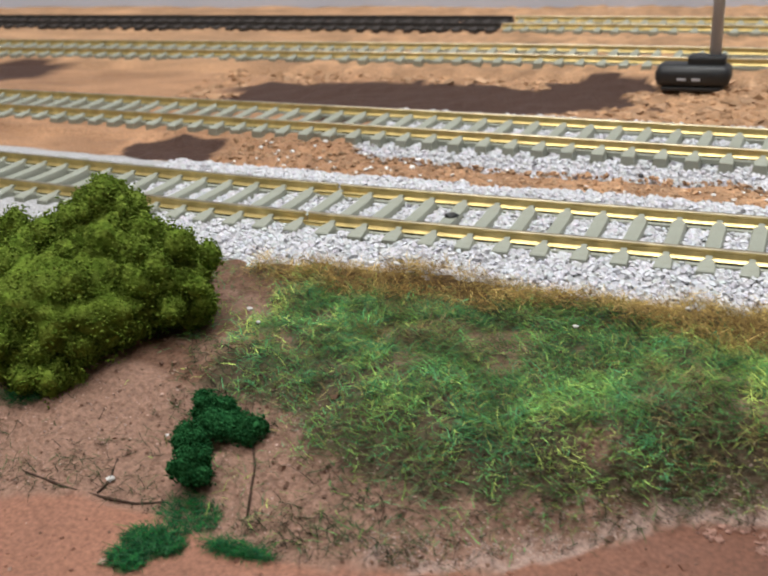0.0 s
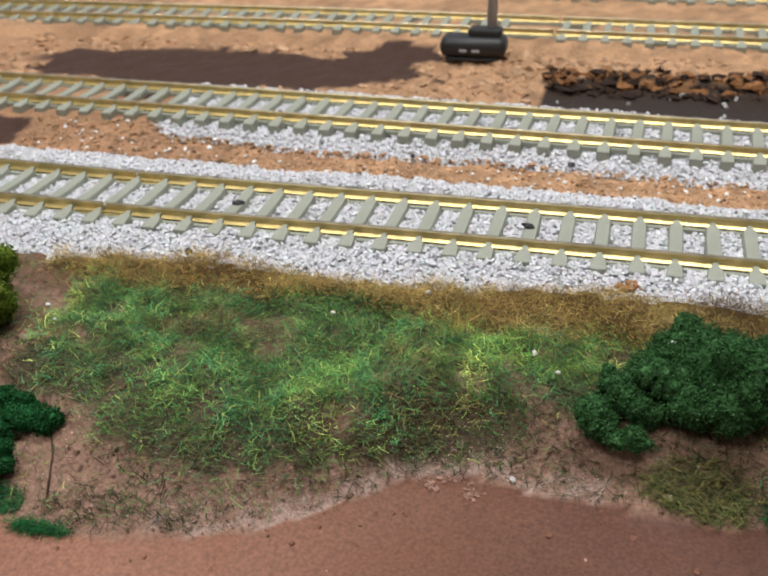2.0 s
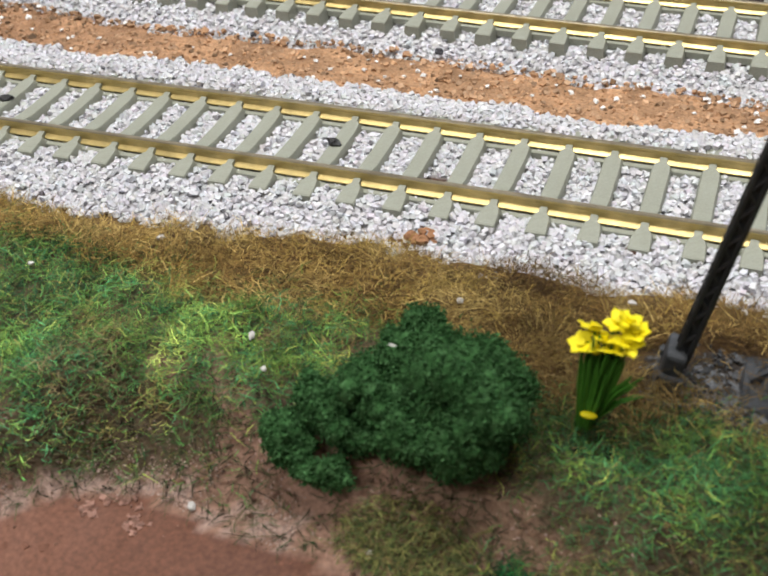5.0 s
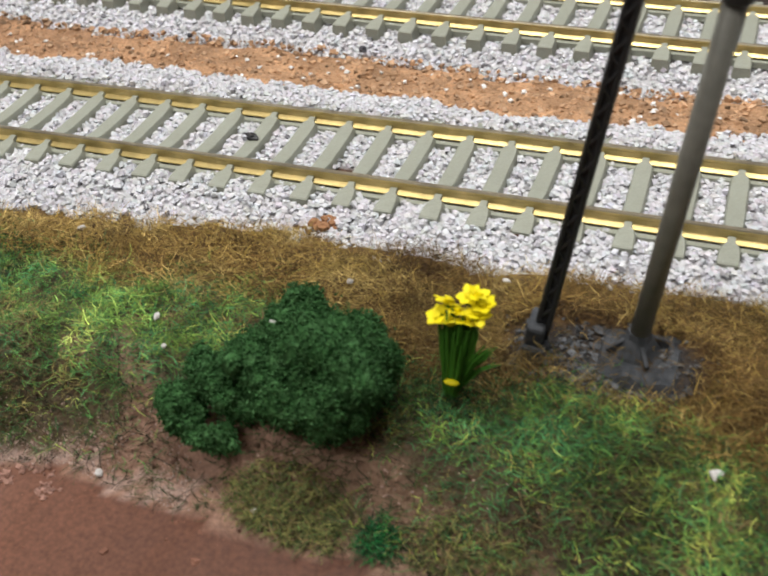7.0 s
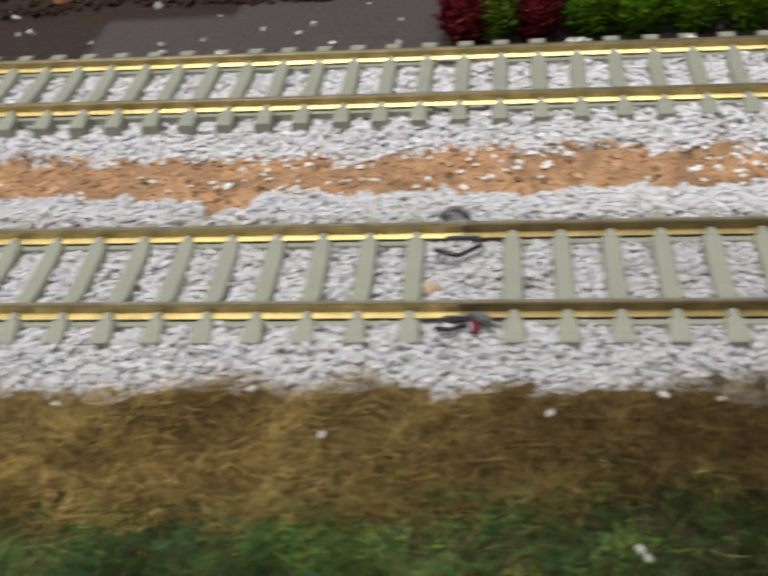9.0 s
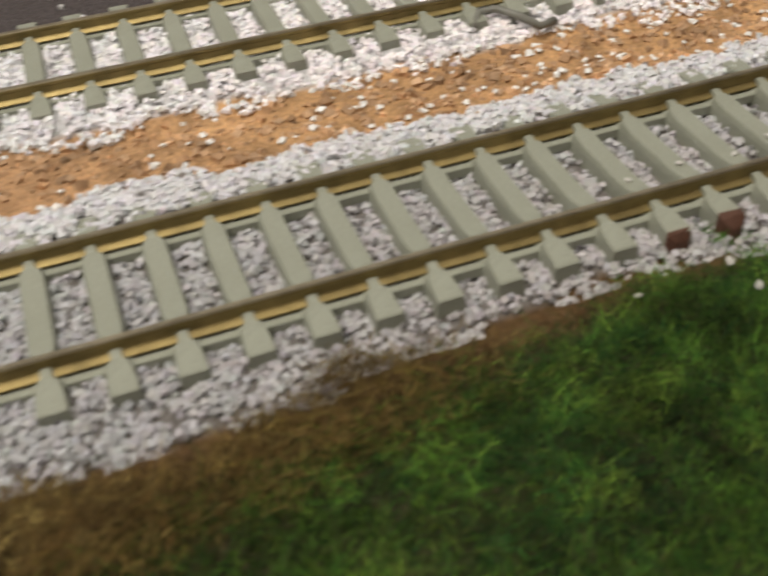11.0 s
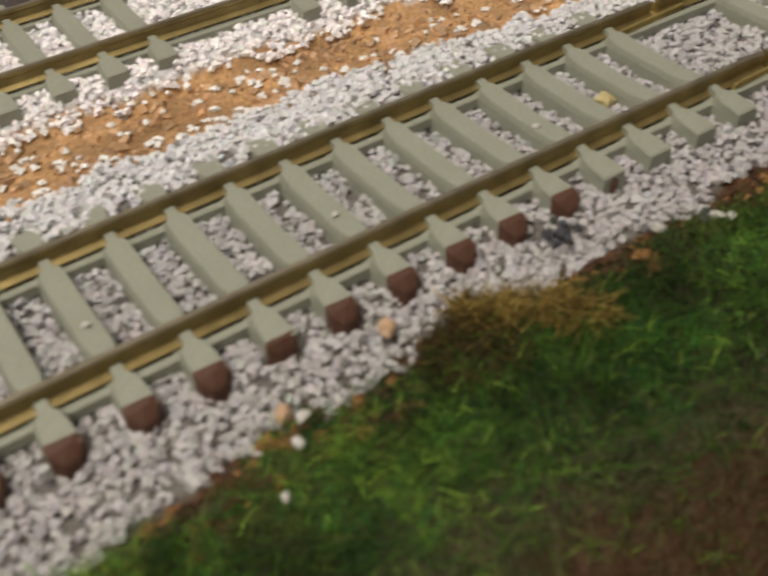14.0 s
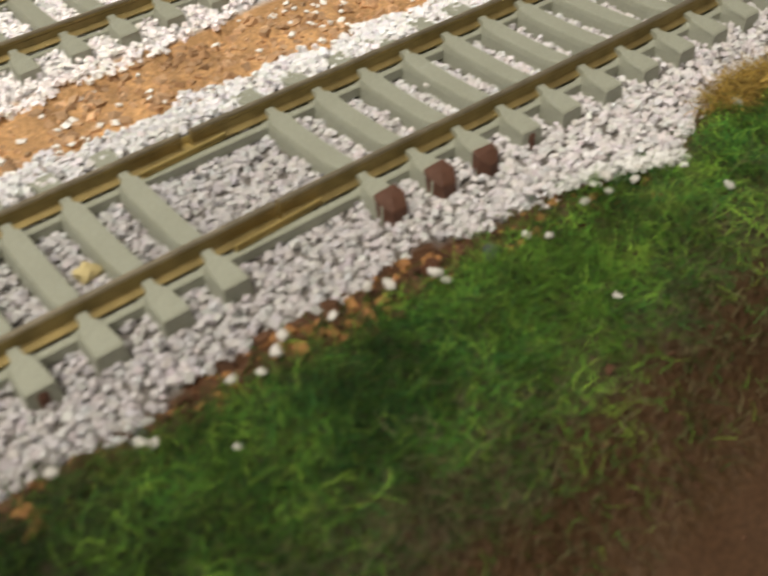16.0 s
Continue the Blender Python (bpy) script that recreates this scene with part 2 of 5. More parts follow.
edge_ochre = line([(-12, -2.6), (-7.6, -2.75), (-6.8, -3.0), (-5.6, -3.05), (-4.3, -3.0), (-3.4, -3.1), (-2.5, -2.85), (-1.5, -2.95), (-0.6, -3.15), (1.1, -3.3), (2.7, -3.25), (3.6, -3.4), (4.6, -4.2), (6.6, -4.1), (7.3, -3.8),
                   (8.9, -4.1), (9.2, -4.4), (11.5, -4.6), (14.4, -4.2), (16.7, -4.05), (19.6, -4.0), (22.9, -3.65), (27, -3.8), (31, -3.4),
                   (36.4, -2.5), (39, -2.5), (45, -2.9), (49, -3.0), (51, -3.16), (53, -3.28), (54.6, -3.55), (56, -3.62), (57.5, -3.7), (60, -4.0), (75, -5.6)])
edge_green = line([(-60, -5.6), (-12, -5.9), (-6, -6.3), (-4.1, -7.0), (-1.9, -7.4), (0, -6.4), (1.25, -5.9), (2.6, -5.4), (4, -5.2), (5.2, -5.2), (6, -5.45),
                   (7, -5.9), (9, -6.6), (15, -8), (30, -8), (42, -6), (48.4, -4.9), (50.6, -5.25), (52.7, -5.55), (57, -5.6), (60, -5.3), (75, -6.0)])
edge_mud = line([(-60, -10), (-12, -9.2), (-8.4, -8.8), (-7.1, -8.3), (-3.8, -8.7), (-1.5, -8.0), (-0.3, -7.1), (0.4, -6.45), (1.3, -6.2),
                 (2.2, -6.35), (3.6, -6.5), (4.5, -6.62), (5.4, -6.5), (6.5, -6.45), (7.5, -6.6), (9, -7.0), (12, -8.0), (15, -8.8), (30, -9), (42, -7.5), (50, -6.6), (58, -6.6), (75, -7.2)])


def ground_height(x, y):
    x, y = np.asarray(x, float), np.asarray(y, float)
    ef, em = edge_front(x), edge_mud(x)
    z = np.full(np.broadcast(x, y).shape, -0.36)
    # the bank falls from the ballast's edge to the mud
    bank = -0.24 - 0.10 * step(0, 2.6, ef - y)
    top = em + np.interp(x, [-60, -5, -1, 60], [3.3, 3.1, 1.6, 1.6])
    fall = step(0, 1, (top - y) / np.maximum(top - em, 0.3))
    bank = bank - fall * 0.95
    below = y < em
    bank = np.where(below, -1.29 - 0.12 * step(0, 1.5, em - y) - 0.02 * (em - y), bank)
    z = np.where(y < ef, bank, z)
    # the farther tracks lie straight on the clay
    z = z + 0.19 * np.maximum(step(13.5, 14.0, y), step(-9.0, -9.6, x) * step(2.1, 1.75, np.abs(y - rear_y(x))))
    # sunken dark road beyond the rear track
    road = step(0.2, 0.8, x) * step(rear_y(x) + 1.9, rear_y(x) + 2.2, y) * (1 - step(11.3, 12.0, y + 0.5 * value_noise(x, y, 0.8, 5)))
    z = z - 0.25 * road
    rough = (fractal(x, y, 1.1, 11) - 0.5) * 0.22 + (value_noise(x, y, 0.34, 21) - 0.5) * 0.13
    calm = np.where(below, 0.25, 1.0) * (1 - 0.85 * road)
    return z + rough * calm


def ballast_height(x, y, cy, front_edge, back_edge):
    d = y - cy(x)
    far = step(28, 36, x)
    z = -0.165 - 0.06 * far + (0.05 - 0.05 * far) * step(1.0, 1.3, np.abs(d - 0.12)) + (0.12 + 0.06 * far) * step(1.0, 1.25, d - 0.12)
    if cy is rear_y:
        z = z + 0.07 * step(22, 32, x)
        z = z - (0.10 * step(-0.8, -1.1, d) + 0.03) * step(26, 16, x)
    lo, hi = front_edge(x) - cy(x), back_edge(x) - cy(x)
    slope_front = np.clip((-1.35 - d) / np.maximum(-1.35 - lo, 0.2), 0, 1)
    slope_back = np.clip((d - 1.55) / np.maximum(hi - 1.55, 0.15), 0, 1)
    return z - (0.15 - 0.06 * far + 0.05 * (y > 2.6)) * slope_front - 0.13 * slope_back + (value_noise(x, y, 0.5, 31) - 0.5) * 0.05


ORANGE, BANK, MUD, ASPHALT = (0.45, 0.262, 0.145), (0.265, 0.155, 0.112), (0.165, 0.079, 0.05), (0.075, 0.063, 0.064)
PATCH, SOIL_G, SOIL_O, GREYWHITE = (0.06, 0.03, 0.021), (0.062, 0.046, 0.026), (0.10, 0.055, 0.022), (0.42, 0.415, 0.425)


def in_blob(x, y, cx, cy, rx, ry, seed):
    return (((x - cx) / rx) ** 2 + ((y - cy) / ry) ** 2 + (value_noise(x, y, 0.8, seed) - 0.5) * 0.7) < 1


def rim_noise(shape):
    return np.random.default_rng(77).random(shape)


def ground_tone(x, y):
    c = np.empty(x.shape + (3,))
    c[...] = ORANGE
    n = fractal(x, y, 1.6, 41)
    c *= ((0.72 + 0.5 * n) * (0.62 + 0.7 * value_noise(x, y, 0.28, 43)))[..., None]
    c *= 1 + step(28, 36, x)[..., None] * np.array((0.12, 0.12, 0.0))
    # clay shifts to a darker reddish brown towards the left end
    brown_share = 0.4 * step(1, -11, x + 2 * (n - 0.5)) * step(15, 12, y)
    c[...] = c * (1 - brown_share[..., None]) + np.array((0.24, 0.11, 0.06)) * brown_share[..., None] * (0.7 + 0.6 * n)[..., None]
    jig = (fractal(x, y, 0.9, 51) - 0.5) * 0.7

    def put(mask, tone, a=1.0):
        c[mask] = c[mask] * (1 - a) + np.array(tone) * a

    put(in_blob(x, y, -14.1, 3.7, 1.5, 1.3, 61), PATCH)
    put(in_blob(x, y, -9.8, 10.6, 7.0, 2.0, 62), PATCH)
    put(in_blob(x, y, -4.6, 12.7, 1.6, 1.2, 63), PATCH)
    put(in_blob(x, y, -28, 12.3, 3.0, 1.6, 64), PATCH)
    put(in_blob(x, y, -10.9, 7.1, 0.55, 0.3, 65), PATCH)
    road = (x > 0.6 + jig) & (y > rear_y(x) + 1.75) & (y < 11.6 + jig)
    put(road, ASPHALT)
    ragged = (x > 0.6 + jig) & (x < 15) & (y >= 9.9 + jig) & (y < 12.0 + 2 * jig)
    put(ragged, (0.035, 0.022, 0.016))
    put(ragged & (y > 11.2) & (value_noise(x, y, 0.6, 83) > 0.5), (0.26, 0.12, 0.045), 0.8)
    put((x > 0.6 + jig) & (x < 12) & (y > rear_y(x) + 1.75) & (y < 9.9 + jig), (0.034, 0.023, 0.018), 0.95)
    front = y < edge_front(x) + 0.25
    put(front, SOIL_O)
    put(front & (y < edge_ochre(x) + 0.6 * jig), SOIL_G)
    put(front & (y < edge_ochre(x) + 0.6 * jig) & (x < 7), (0.115, 0.08, 0.05), 0.8)
    put(front & (x < -6.6 + jig) & (x > -9), (0.16, 0.085, 0.055))
    bare = front & ((y < edge_green(x) + jig) | (fractal(x, y, 1.3, 71) > 0.63) & (y < edge_ochre(x) - 0.9) & (x < 6))
    put(bare, BANK)
    put(bare & (x > 4.3 + 2 * jig) & (x < 40), (0.20, 0.122, 0.082))
    put(front & (x > 40) & (y > edge_ochre(x)), (0.075, 0.034, 0.016))
    put(front & (x > 40) & (y < edge_green(x) + jig), (0.06, 0.033, 0.016))
    put(front & (((x - 7.8) / 1.25) ** 2 + ((y + 3.5) / 0.68) ** 2 + 1.2 * jig < 1), (0.034, 0.031, 0.03), 0.9)
    mud = y < edge_mud(x) + 0.3 * jig
    put(mud, MUD)
    # mud is darkened towards the right: shade there is put into its colour
    lighter = step(3.5, -5, x + 2 * (n - 0.5))[..., None]
    c[mud] = ((np.array((0.125, 0.054, 0.034)) * (1 - lighter) + np.array((0.275, 0.13, 0.086)) * lighter) * (1 - 0.4 * step(3, 8, x + n)[..., None]))[mud] * (0.8 + 0.4 * n)[mud][:, None]
    put(mud & (x > 40), (0.06, 0.031, 0.016))
    rim = (y > edge_mud(x) + 0.3 * jig) & (y < edge_mud(x) + 0.35 + 0.9 * jig) & (x > -3) & (x < 3.7) & (rim_noise(x.shape) > 0.45)
    put(rim, (0.42, 0.31, 0.27), 0.55)
    put((y > edge_front(x) + 0.2) & (y < edge_back(x) - 0.16), GREYWHITE)
    # floor darker past x 26: shade in the gaps between stones put into colour
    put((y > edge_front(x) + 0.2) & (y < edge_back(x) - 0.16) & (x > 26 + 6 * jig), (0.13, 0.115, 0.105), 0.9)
    put((y > edge_rear(x) + 0.2) & (y < rear_y(x) + 1.2) & (x > -9.3), (0.56, 0.555, 0.575))
    # brown clay in two ballast gaps, its colour darkened like a shaded hollow
    put((x > 2.9) & (x < 3.4) & (y > -0.8) & (y < -0.1), (0.07, 0.036, 0.022))
    put((x > 2.85) & (x < 3.45) & (np.abs(y + 2.0) < 0.3), (0.075, 0.036, 0.02))
    relief = np.where(mud, 0.14, np.where(front, 0.95, 0.9))
    return np.concatenate([c, relief[..., None]], -1)


# ---- room ----
def room_slab(name, size, centre, material, label):
    bm = bmesh.new()
    add_box(bm, size, centre)
    ob = new(name, bm_mesh(name, bm, material))
    tagged(ob, label, "room", kind="structure")
    return ob


room_slab("wall_back", (420, 4, 260), (0, 29.4, 10), M_WALL, "pale blue painted backdrop wall behind the layout")
room_slab("wall_front", (420, 4, 260), (0, -280, 10), M_ROOM, "plain beige room wall")
room_slab("wall_left", (4, 320, 260), (-206, -128, 10), M_ROOM, "plain beige room wall")
room_slab("wall_right", (4, 320, 260), (206, -128, 10), M_ROOM, "plain beige room wall")
room_slab("ceiling", (420, 320, 4), (0, -128, 141), M_ROOM, "plain beige ceiling")
room_slab("floor", (420, 320, 4), (0, -128, -92), M_TABLE, "plain brown room floor")

# ---- table under the layout ----
board = anchor("layout_table", 15, 2.7, -90)
tagged(board, "plain wooden table board under the model railway", "table", kind="structure")
bm = bmesh.new()
add_box(bm, (190, 49.3, 2.5), (0, 0, 85.4), bevel=0.3)
part("board", bm, M_TABLE, board)
for a in (-88, 88):
    for b in (-20, 20):
        bm = bmesh.new()
        add_box(bm, (5, 5, 84.2), (a, b, 42.1), bevel=0.3)
        part("leg", bm, M_TABLE, board)

# ---- ground ----
gx = np.concatenate([np.arange(-80, -16, 1.0), np.arange(-16, 64, 0.14), np.arange(64, 110, 1.0)])
gy = np.concatenate([np.arange(-22, -10, 0.8), np.arange(-10, 9, 0.14), np.arange(9, 27.4, 0.35), [27.39]])
GX, GY = np.meshgrid(gx, gy, indexing="ij")
GZ = ground_height(GX, GY)
inside_f = (GY > edge_front(GX)) & (GY < edge_back(GX))
GZ = np.where(inside_f, ballast_height(GX, GY, front_y, edge_front, edge_back) - 0.05, GZ)
rear_back = lambda x: rear_y(x) + np.interp(x, [3, 8], [1.5, 1.2])
inside_r = (GY > edge_rear(GX)) & (GY < rear_back(GX)) & (GX > -9.3)
GZ = np.where(inside_r, ballast_height(GX, GY, rear_y, edge_rear, rear_back) - 0.05, GZ)
nx, ny = GX.shape
idx = np.arange(nx * ny).reshape(nx, ny)
quads = np.stack([idx[:-1, :-1], idx[1:, :-1], idx[1:, 1:], idx[:-1, 1:]], -1).reshape(-1, 4)
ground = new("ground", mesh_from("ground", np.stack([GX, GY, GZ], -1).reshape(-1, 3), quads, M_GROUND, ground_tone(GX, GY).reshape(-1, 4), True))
tagged(ground, "painted plaster ground of orange clay, brown bank and smooth mud", "ground", kind="structure")


# ---- tracks ----
def sleeper_mesh(name, material, length=2.95):
    """A concrete-style sleeper with sloped flanks and a dipped middle; narrow tongues clasp each rail's foot."""
    bm = bmesh.new()
    h = length / 2
    half = [(0.0, 0.118, -0.045), (0.40, 0.12, -0.04), (0.52, 0.119, -0.028), (0.61, 0.115, -0.018), (0.67, 0.104, -0.012), (0.70, 0.084, -0.010), (0.725, 0.056, -0.006),
            (0.77, 0.054, 0.004), (0.82, 0.054, 0.016), (0.835, 0.05, 0.006), (0.915, 0.05, 0.006), (0.93, 0.054, 0.016), (0.98, 0.054, 0.004),
            (1.03, 0.058, -0.006), (1.06, 0.082, -0.010), (1.10, 0.104, -0.012), (1.2, 0.122, -0.018), (1.30, 0.131, -0.026), (h - 0.03, 0.138, -0.042), (h, 0.13, -0.06)]
    prof = [(-y, w, z) for y, w, z in half[:0:-1]] + half
    rows = []
    for y, w, z in prof:
        slim = 0.71 < abs(y) < 1.05
        k, kz = (w + 0.008, -0.088) if slim else (w + 0.012, z - 0.02)
        rows.append([bm.verts.new(p) for p in ((-0.17, y, -0.36), (-0.148, y, -0.12), (-k, y, kz), (-w, y, z), (w, y, z), (k, y, kz), (0.148, y, -0.12), (0.17, y, -0.36))])
    for a, b in zip(rows, rows[1:]):
        for k in range(7):
            bm.faces.new((a[k], a[k + 1], b[k + 1], b[k]))
    bm.faces.new(rows[0])
    bm.faces.new(rows[-1][::-1])
    return bm_mesh(name, bm, material)


RAIL_SECTION = [(-0.108, -0.085), (0.108, -0.085), (0.108, -0.068), (0.032, -0.022), (0.026, 0.055), (0.041, 0.074), (0.042, 0.112), (0.030, 0.13),
                (-0.030, 0.13), (-0.042, 0.112), (-0.041, 0.074), (-0.026, 0.055), (-0.032, -0.022), (-0.108, -0.068)]
WEB_SECTION = [(-0.05, -0.225), (0.05, -0.225), (0.05, -0.115), (0.042, -0.105), (-0.042, -0.105), (-0.05, -0.115)]


def rail_part(track, cy, x0, x1, off, origin, material, z0=0.0, name="rail", section=RAIL_SECTION):
    xs = np.arange(x0, x1 + 0.01, 1.0)
    xs[-1] = x1
    # the centre line rounded over a few centimetres
    ys = np.mean([cy(xs + d) for d in (-2, -1, 0, 1, 2)], axis=0)
    th = np.arctan2(np.gradient(ys), np.gradient(xs))
    v, n = [], len(section)
    for x, y, a in zip(xs, ys, th):
        for u, z in section:
            r = off + u
            v.append((x - math.sin(a) * r - origin[0], y + math.cos(a) * r - origin[1], z + z0))
    m = len(xs)
    f = [(i * n + k, (i + 1) * n + k, (i + 1) * n + (k + 1) % n, i * n + (k + 1) % n) for i in range(m - 1) for k in range(n)]
    me = bpy.data.meshes.new(name)
    me.from_pydata([tuple(np.array(p) * S) for p in v], [], f + [tuple(range(n)), tuple((m - 1) * n + k for k in range(n))][::1])
    bm = bmesh.new()
    bm.from_mesh(me)
    bmesh.ops.recalc_face_normals(bm, faces=bm.faces)
    bm.to_mesh(me)
    bm.free()
    me.materials.append(material)
    if material in (M_RAIL, M_RAIL_DULL):
        me.materials.append(M_HEAD)
        for p in me.polygons:
            p.material_index = int(p.center.z > (0.118 + z0) * S)
    ob = new(name, me)
    ob.parent = track
    return ob


def track(label, cy, tie_xs, spans, tie_mesh, rail_material, z=0.0, shift=0.12):
    root = anchor("railway_track", tie_xs[0], float(cy(tie_xs[0])), z)
    tagged(root, label, "railway track", "tracks on the layout")
    org = (tie_xs[0], float(cy(tie_xs[0])))
    for off, part_spans in zip((-0.875, 0.875), spans if isinstance(spans[0][0], tuple) else (spans, spans)):
        for a, b in part_spans:
            rail_part(root, cy, a, b, off + shift, org, M_RAIL_DULL if a > 20 and rail_material is M_RAIL else rail_material)
    first, last = tie_xs[0] - 0.2, tie_xs[-1] + 0.2
    for a, b in ((first, 19.75), (20.95, last)) if first < 19 and last > 22 else ((first, last),):
        for off in (-1.04, -0.71, 0.71, 1.04):
            rail_part(root, cy, a, b, off + shift, org, tie_mesh.materials[0], name="web_strip", section=WEB_SECTION)
    ties = []
    for x in tie_xs:
        a = math.atan2(float(cy(x + 1.5) - cy(x - 1.5)), 3.0)
        y = float(np.mean([cy(x + d) for d in (-2, -1, 0, 1, 2)]))
        ob = new("sleeper", tie_mesh)
        ob.parent = root
        ob.matrix_basis = Matrix.Translation(Vector((x - math.sin(a) * shift - org[0], y + math.cos(a) * shift - org[1], 0)) * S) @ Matrix.Rotation(
            a + random.uniform(-0.012, 0.012), 4, "Z")
        ties.append(ob)
    return root, ties


TIE = sleeper_mesh("sleeper", M_TIE)
front_ties = [0.702 * i for i in range(-34, 29)] + [0.702 * i for i in range(30, 42)]
PART2 = [(37.0 + 0.665 * (j + 18)) for j in range(-29, 9)]
PART2 = [x for x in PART2 if x > front_ties[-1] + 0.55]
after = [37.0 + 0.665 * (j + 18) + 0.568 for j in range(10, 38)]
track_front, tie_obs = track("weathered model track, grey concrete sleepers and brass-coloured rails in white ballast", front_y,
                             front_ties + PART2 + after, [((-40, -7.66), (-7.57, 20.33), (20.36, 55.13), (55.18, 75)), ((-40, -7.83), (-7.74, 20.33), (20.36, 55.05), (55.18, 75))], TIE, M_RAIL)
rear_ties = [0.705 * i + 0.52 for i in range(-60, 106) if not 50.2 < 0.705 * i + 0.52 < 51.4]
track("model track with grey concrete sleepers and brass-coloured rails behind", rear_y, rear_ties, [(-55, 29.98), (30.0, 75)], TIE, M_RAIL)
FAR_TIE = sleeper_mesh("sleeper", M_TIE)
third_y = line([(-60, 14.6), (-25, 15.6), (-8, 16.0), (5, 15.7), (40, 14.5)])
third_ties = [0.705 * i for i in range(-80, -1)] + [0.705 * i for i in range(1, 40)]
track("distant model track on bare clay with grey sleepers", third_y, third_ties, [(-58, 0.4), (0.5, 32)], FAR_TIE, M_RAIL)
fourth_y = line([(-60, 22.0), (-10, 22.0), (10, 21.6), (40, 21.0)])
track("distant model track with grey sleepers near the wall", fourth_y, [0.705 * i for i in range(-14, 3)] + [0.705 * i for i in range(5, 40)],
      [(-10.2, 2.4), (2.5, 32)], FAR_TIE, M_RAIL)
DARK = sleeper_mesh("dark_sleeper", M_DARKTIE)
track("unpainted black plastic model track along the wall", fourth_y, [0.705 * i for i in range(-80, -14)], [(-58, -10.3)], DARK, M_DARKTIE)


# ---- ballast ----
def tie_mask(x, ties):
    t = np.sort(np.array(ties))
    k = np.clip(np.searchsorted(t, x), 1, len(t) - 1)
    return np.minimum(np.abs(x - t[k - 1]), np.abs(x - t[k])) < 0.15


def ballast(name, cy, lo, hi, x0, x1, per_cm2, ties, seed, label):
    r = np.random.default_rng(seed)
    n = int((x1 - x0) * 5.2 * per_cm2)
    x, y = r.uniform(x0, x1, n), r.uniform(-2.9, 2.4, n) + cy(r.uniform(x0, x1, n) * 0 + (x0 + x1) / 2) * 0
    y = y + cy(x)
    wob = (value_noise(x, y, 0.3, seed) - 0.5) * 0.34 + (value_noise(x, y, 0.12, seed + 3) - 0.5) * 0.12 + (value_noise(x, y * 0, 0.7, seed + 6) - 0.5) * 0.3
    keep = (y > lo(x) + wob) & (y < hi(x) + wob) & (r.random(n) < (0.98 if seed == 101 else 0.9) - (0.12 if seed == 101 else -0.06) * step(28, 36, x))
    d = y - cy(x) - 0.12
    keep &= ~(tie_mask(x, ties) & (d > -1.47) & (d < 1.12)) & (np.abs(np.abs(d) - 0.875) > 0.12)
    keep &= ~((x > 2.98) & (x < 3.34) & (y > -0.75) & (y < -0.1))
    x, y = x[keep], y[keep]
    z = ballast_height(x, y, cy, lo, hi) + r.uniform(-0.045, 0.022, len(x)) - r.uniform(0, 0.03, len(x)) * step(24, 32, x)
    size = r.uniform(0.05, 0.083, len(x)) * (1 - 0.06 * step(28, 36, x))
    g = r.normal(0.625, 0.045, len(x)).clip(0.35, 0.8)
    # stone tone by place: near-side shade and a brighter rear put into colour
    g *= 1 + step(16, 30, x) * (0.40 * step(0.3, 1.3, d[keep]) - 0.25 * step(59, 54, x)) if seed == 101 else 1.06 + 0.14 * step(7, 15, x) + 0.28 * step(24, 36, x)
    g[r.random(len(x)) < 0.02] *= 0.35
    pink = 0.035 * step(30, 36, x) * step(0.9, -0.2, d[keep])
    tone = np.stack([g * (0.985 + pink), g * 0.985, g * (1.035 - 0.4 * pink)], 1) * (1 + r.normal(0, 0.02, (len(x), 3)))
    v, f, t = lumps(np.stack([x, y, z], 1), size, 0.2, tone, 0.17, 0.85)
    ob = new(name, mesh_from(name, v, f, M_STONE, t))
    return tagged(ob, label, "ballast", kind="stuff")


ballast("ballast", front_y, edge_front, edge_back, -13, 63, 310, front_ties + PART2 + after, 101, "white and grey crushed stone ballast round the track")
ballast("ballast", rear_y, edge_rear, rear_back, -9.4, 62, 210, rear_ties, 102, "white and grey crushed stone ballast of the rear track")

# ---- clay crumbs between the tracks, stones on the bank ----
n = 38000
cx, cy_ = rng.uniform(-15, 62, n), rng.uniform(1.0, 6.0, n)
ok = (cy_ > edge_back(cx) - 0.15) & (cy_ < np.where(cx < -9, rear_y(cx) - 1.5, edge_rear(cx) + 0.2)) & ~in_blob(cx, cy_, -14.1, 3.7, 1.7, 1.5, 61)
cx, cy_ = cx[ok], cy_[ok]
late = step(26, 34, cx)
sz = rng.gamma(2.4, 0.02, len(cx)).clip(0.025, 0.10) * (1 + 0.15 * late)
base = np.array(ORANGE) * rng.uniform(0.75, 1.3, (len(cx), 1)) * np.where(rng.random((len(cx), 1)) < 0.11 * (1 - late[:, None]), 0.5, 1.0) * (1 + rng.uniform(0, 1, (len(cx), 1)) * (0.05, 0.2, 0.4)) * (1 + late[:, None] * rng.uniform(-0.1, 0.3, (len(cx), 1))) * (1 - 0.2 * step(0, -9, cx))[:, None]
base *= (0.5 + 0.95 * fractal(cx, cy_, 0.45, 141))[:, None]
v, f, t = lumps(np.stack([cx, cy_, ground_height(cx, cy_) - 0.004], 1), sz, 0.3, base, 0.16, 0.85)
tagged(new("clay_crumbs", mesh_from("clay_crumbs", v, f, M_CLOD, t)), "orange clay crumbs strewn between the two tracks", "clay", kind="stuff")
n = 5200
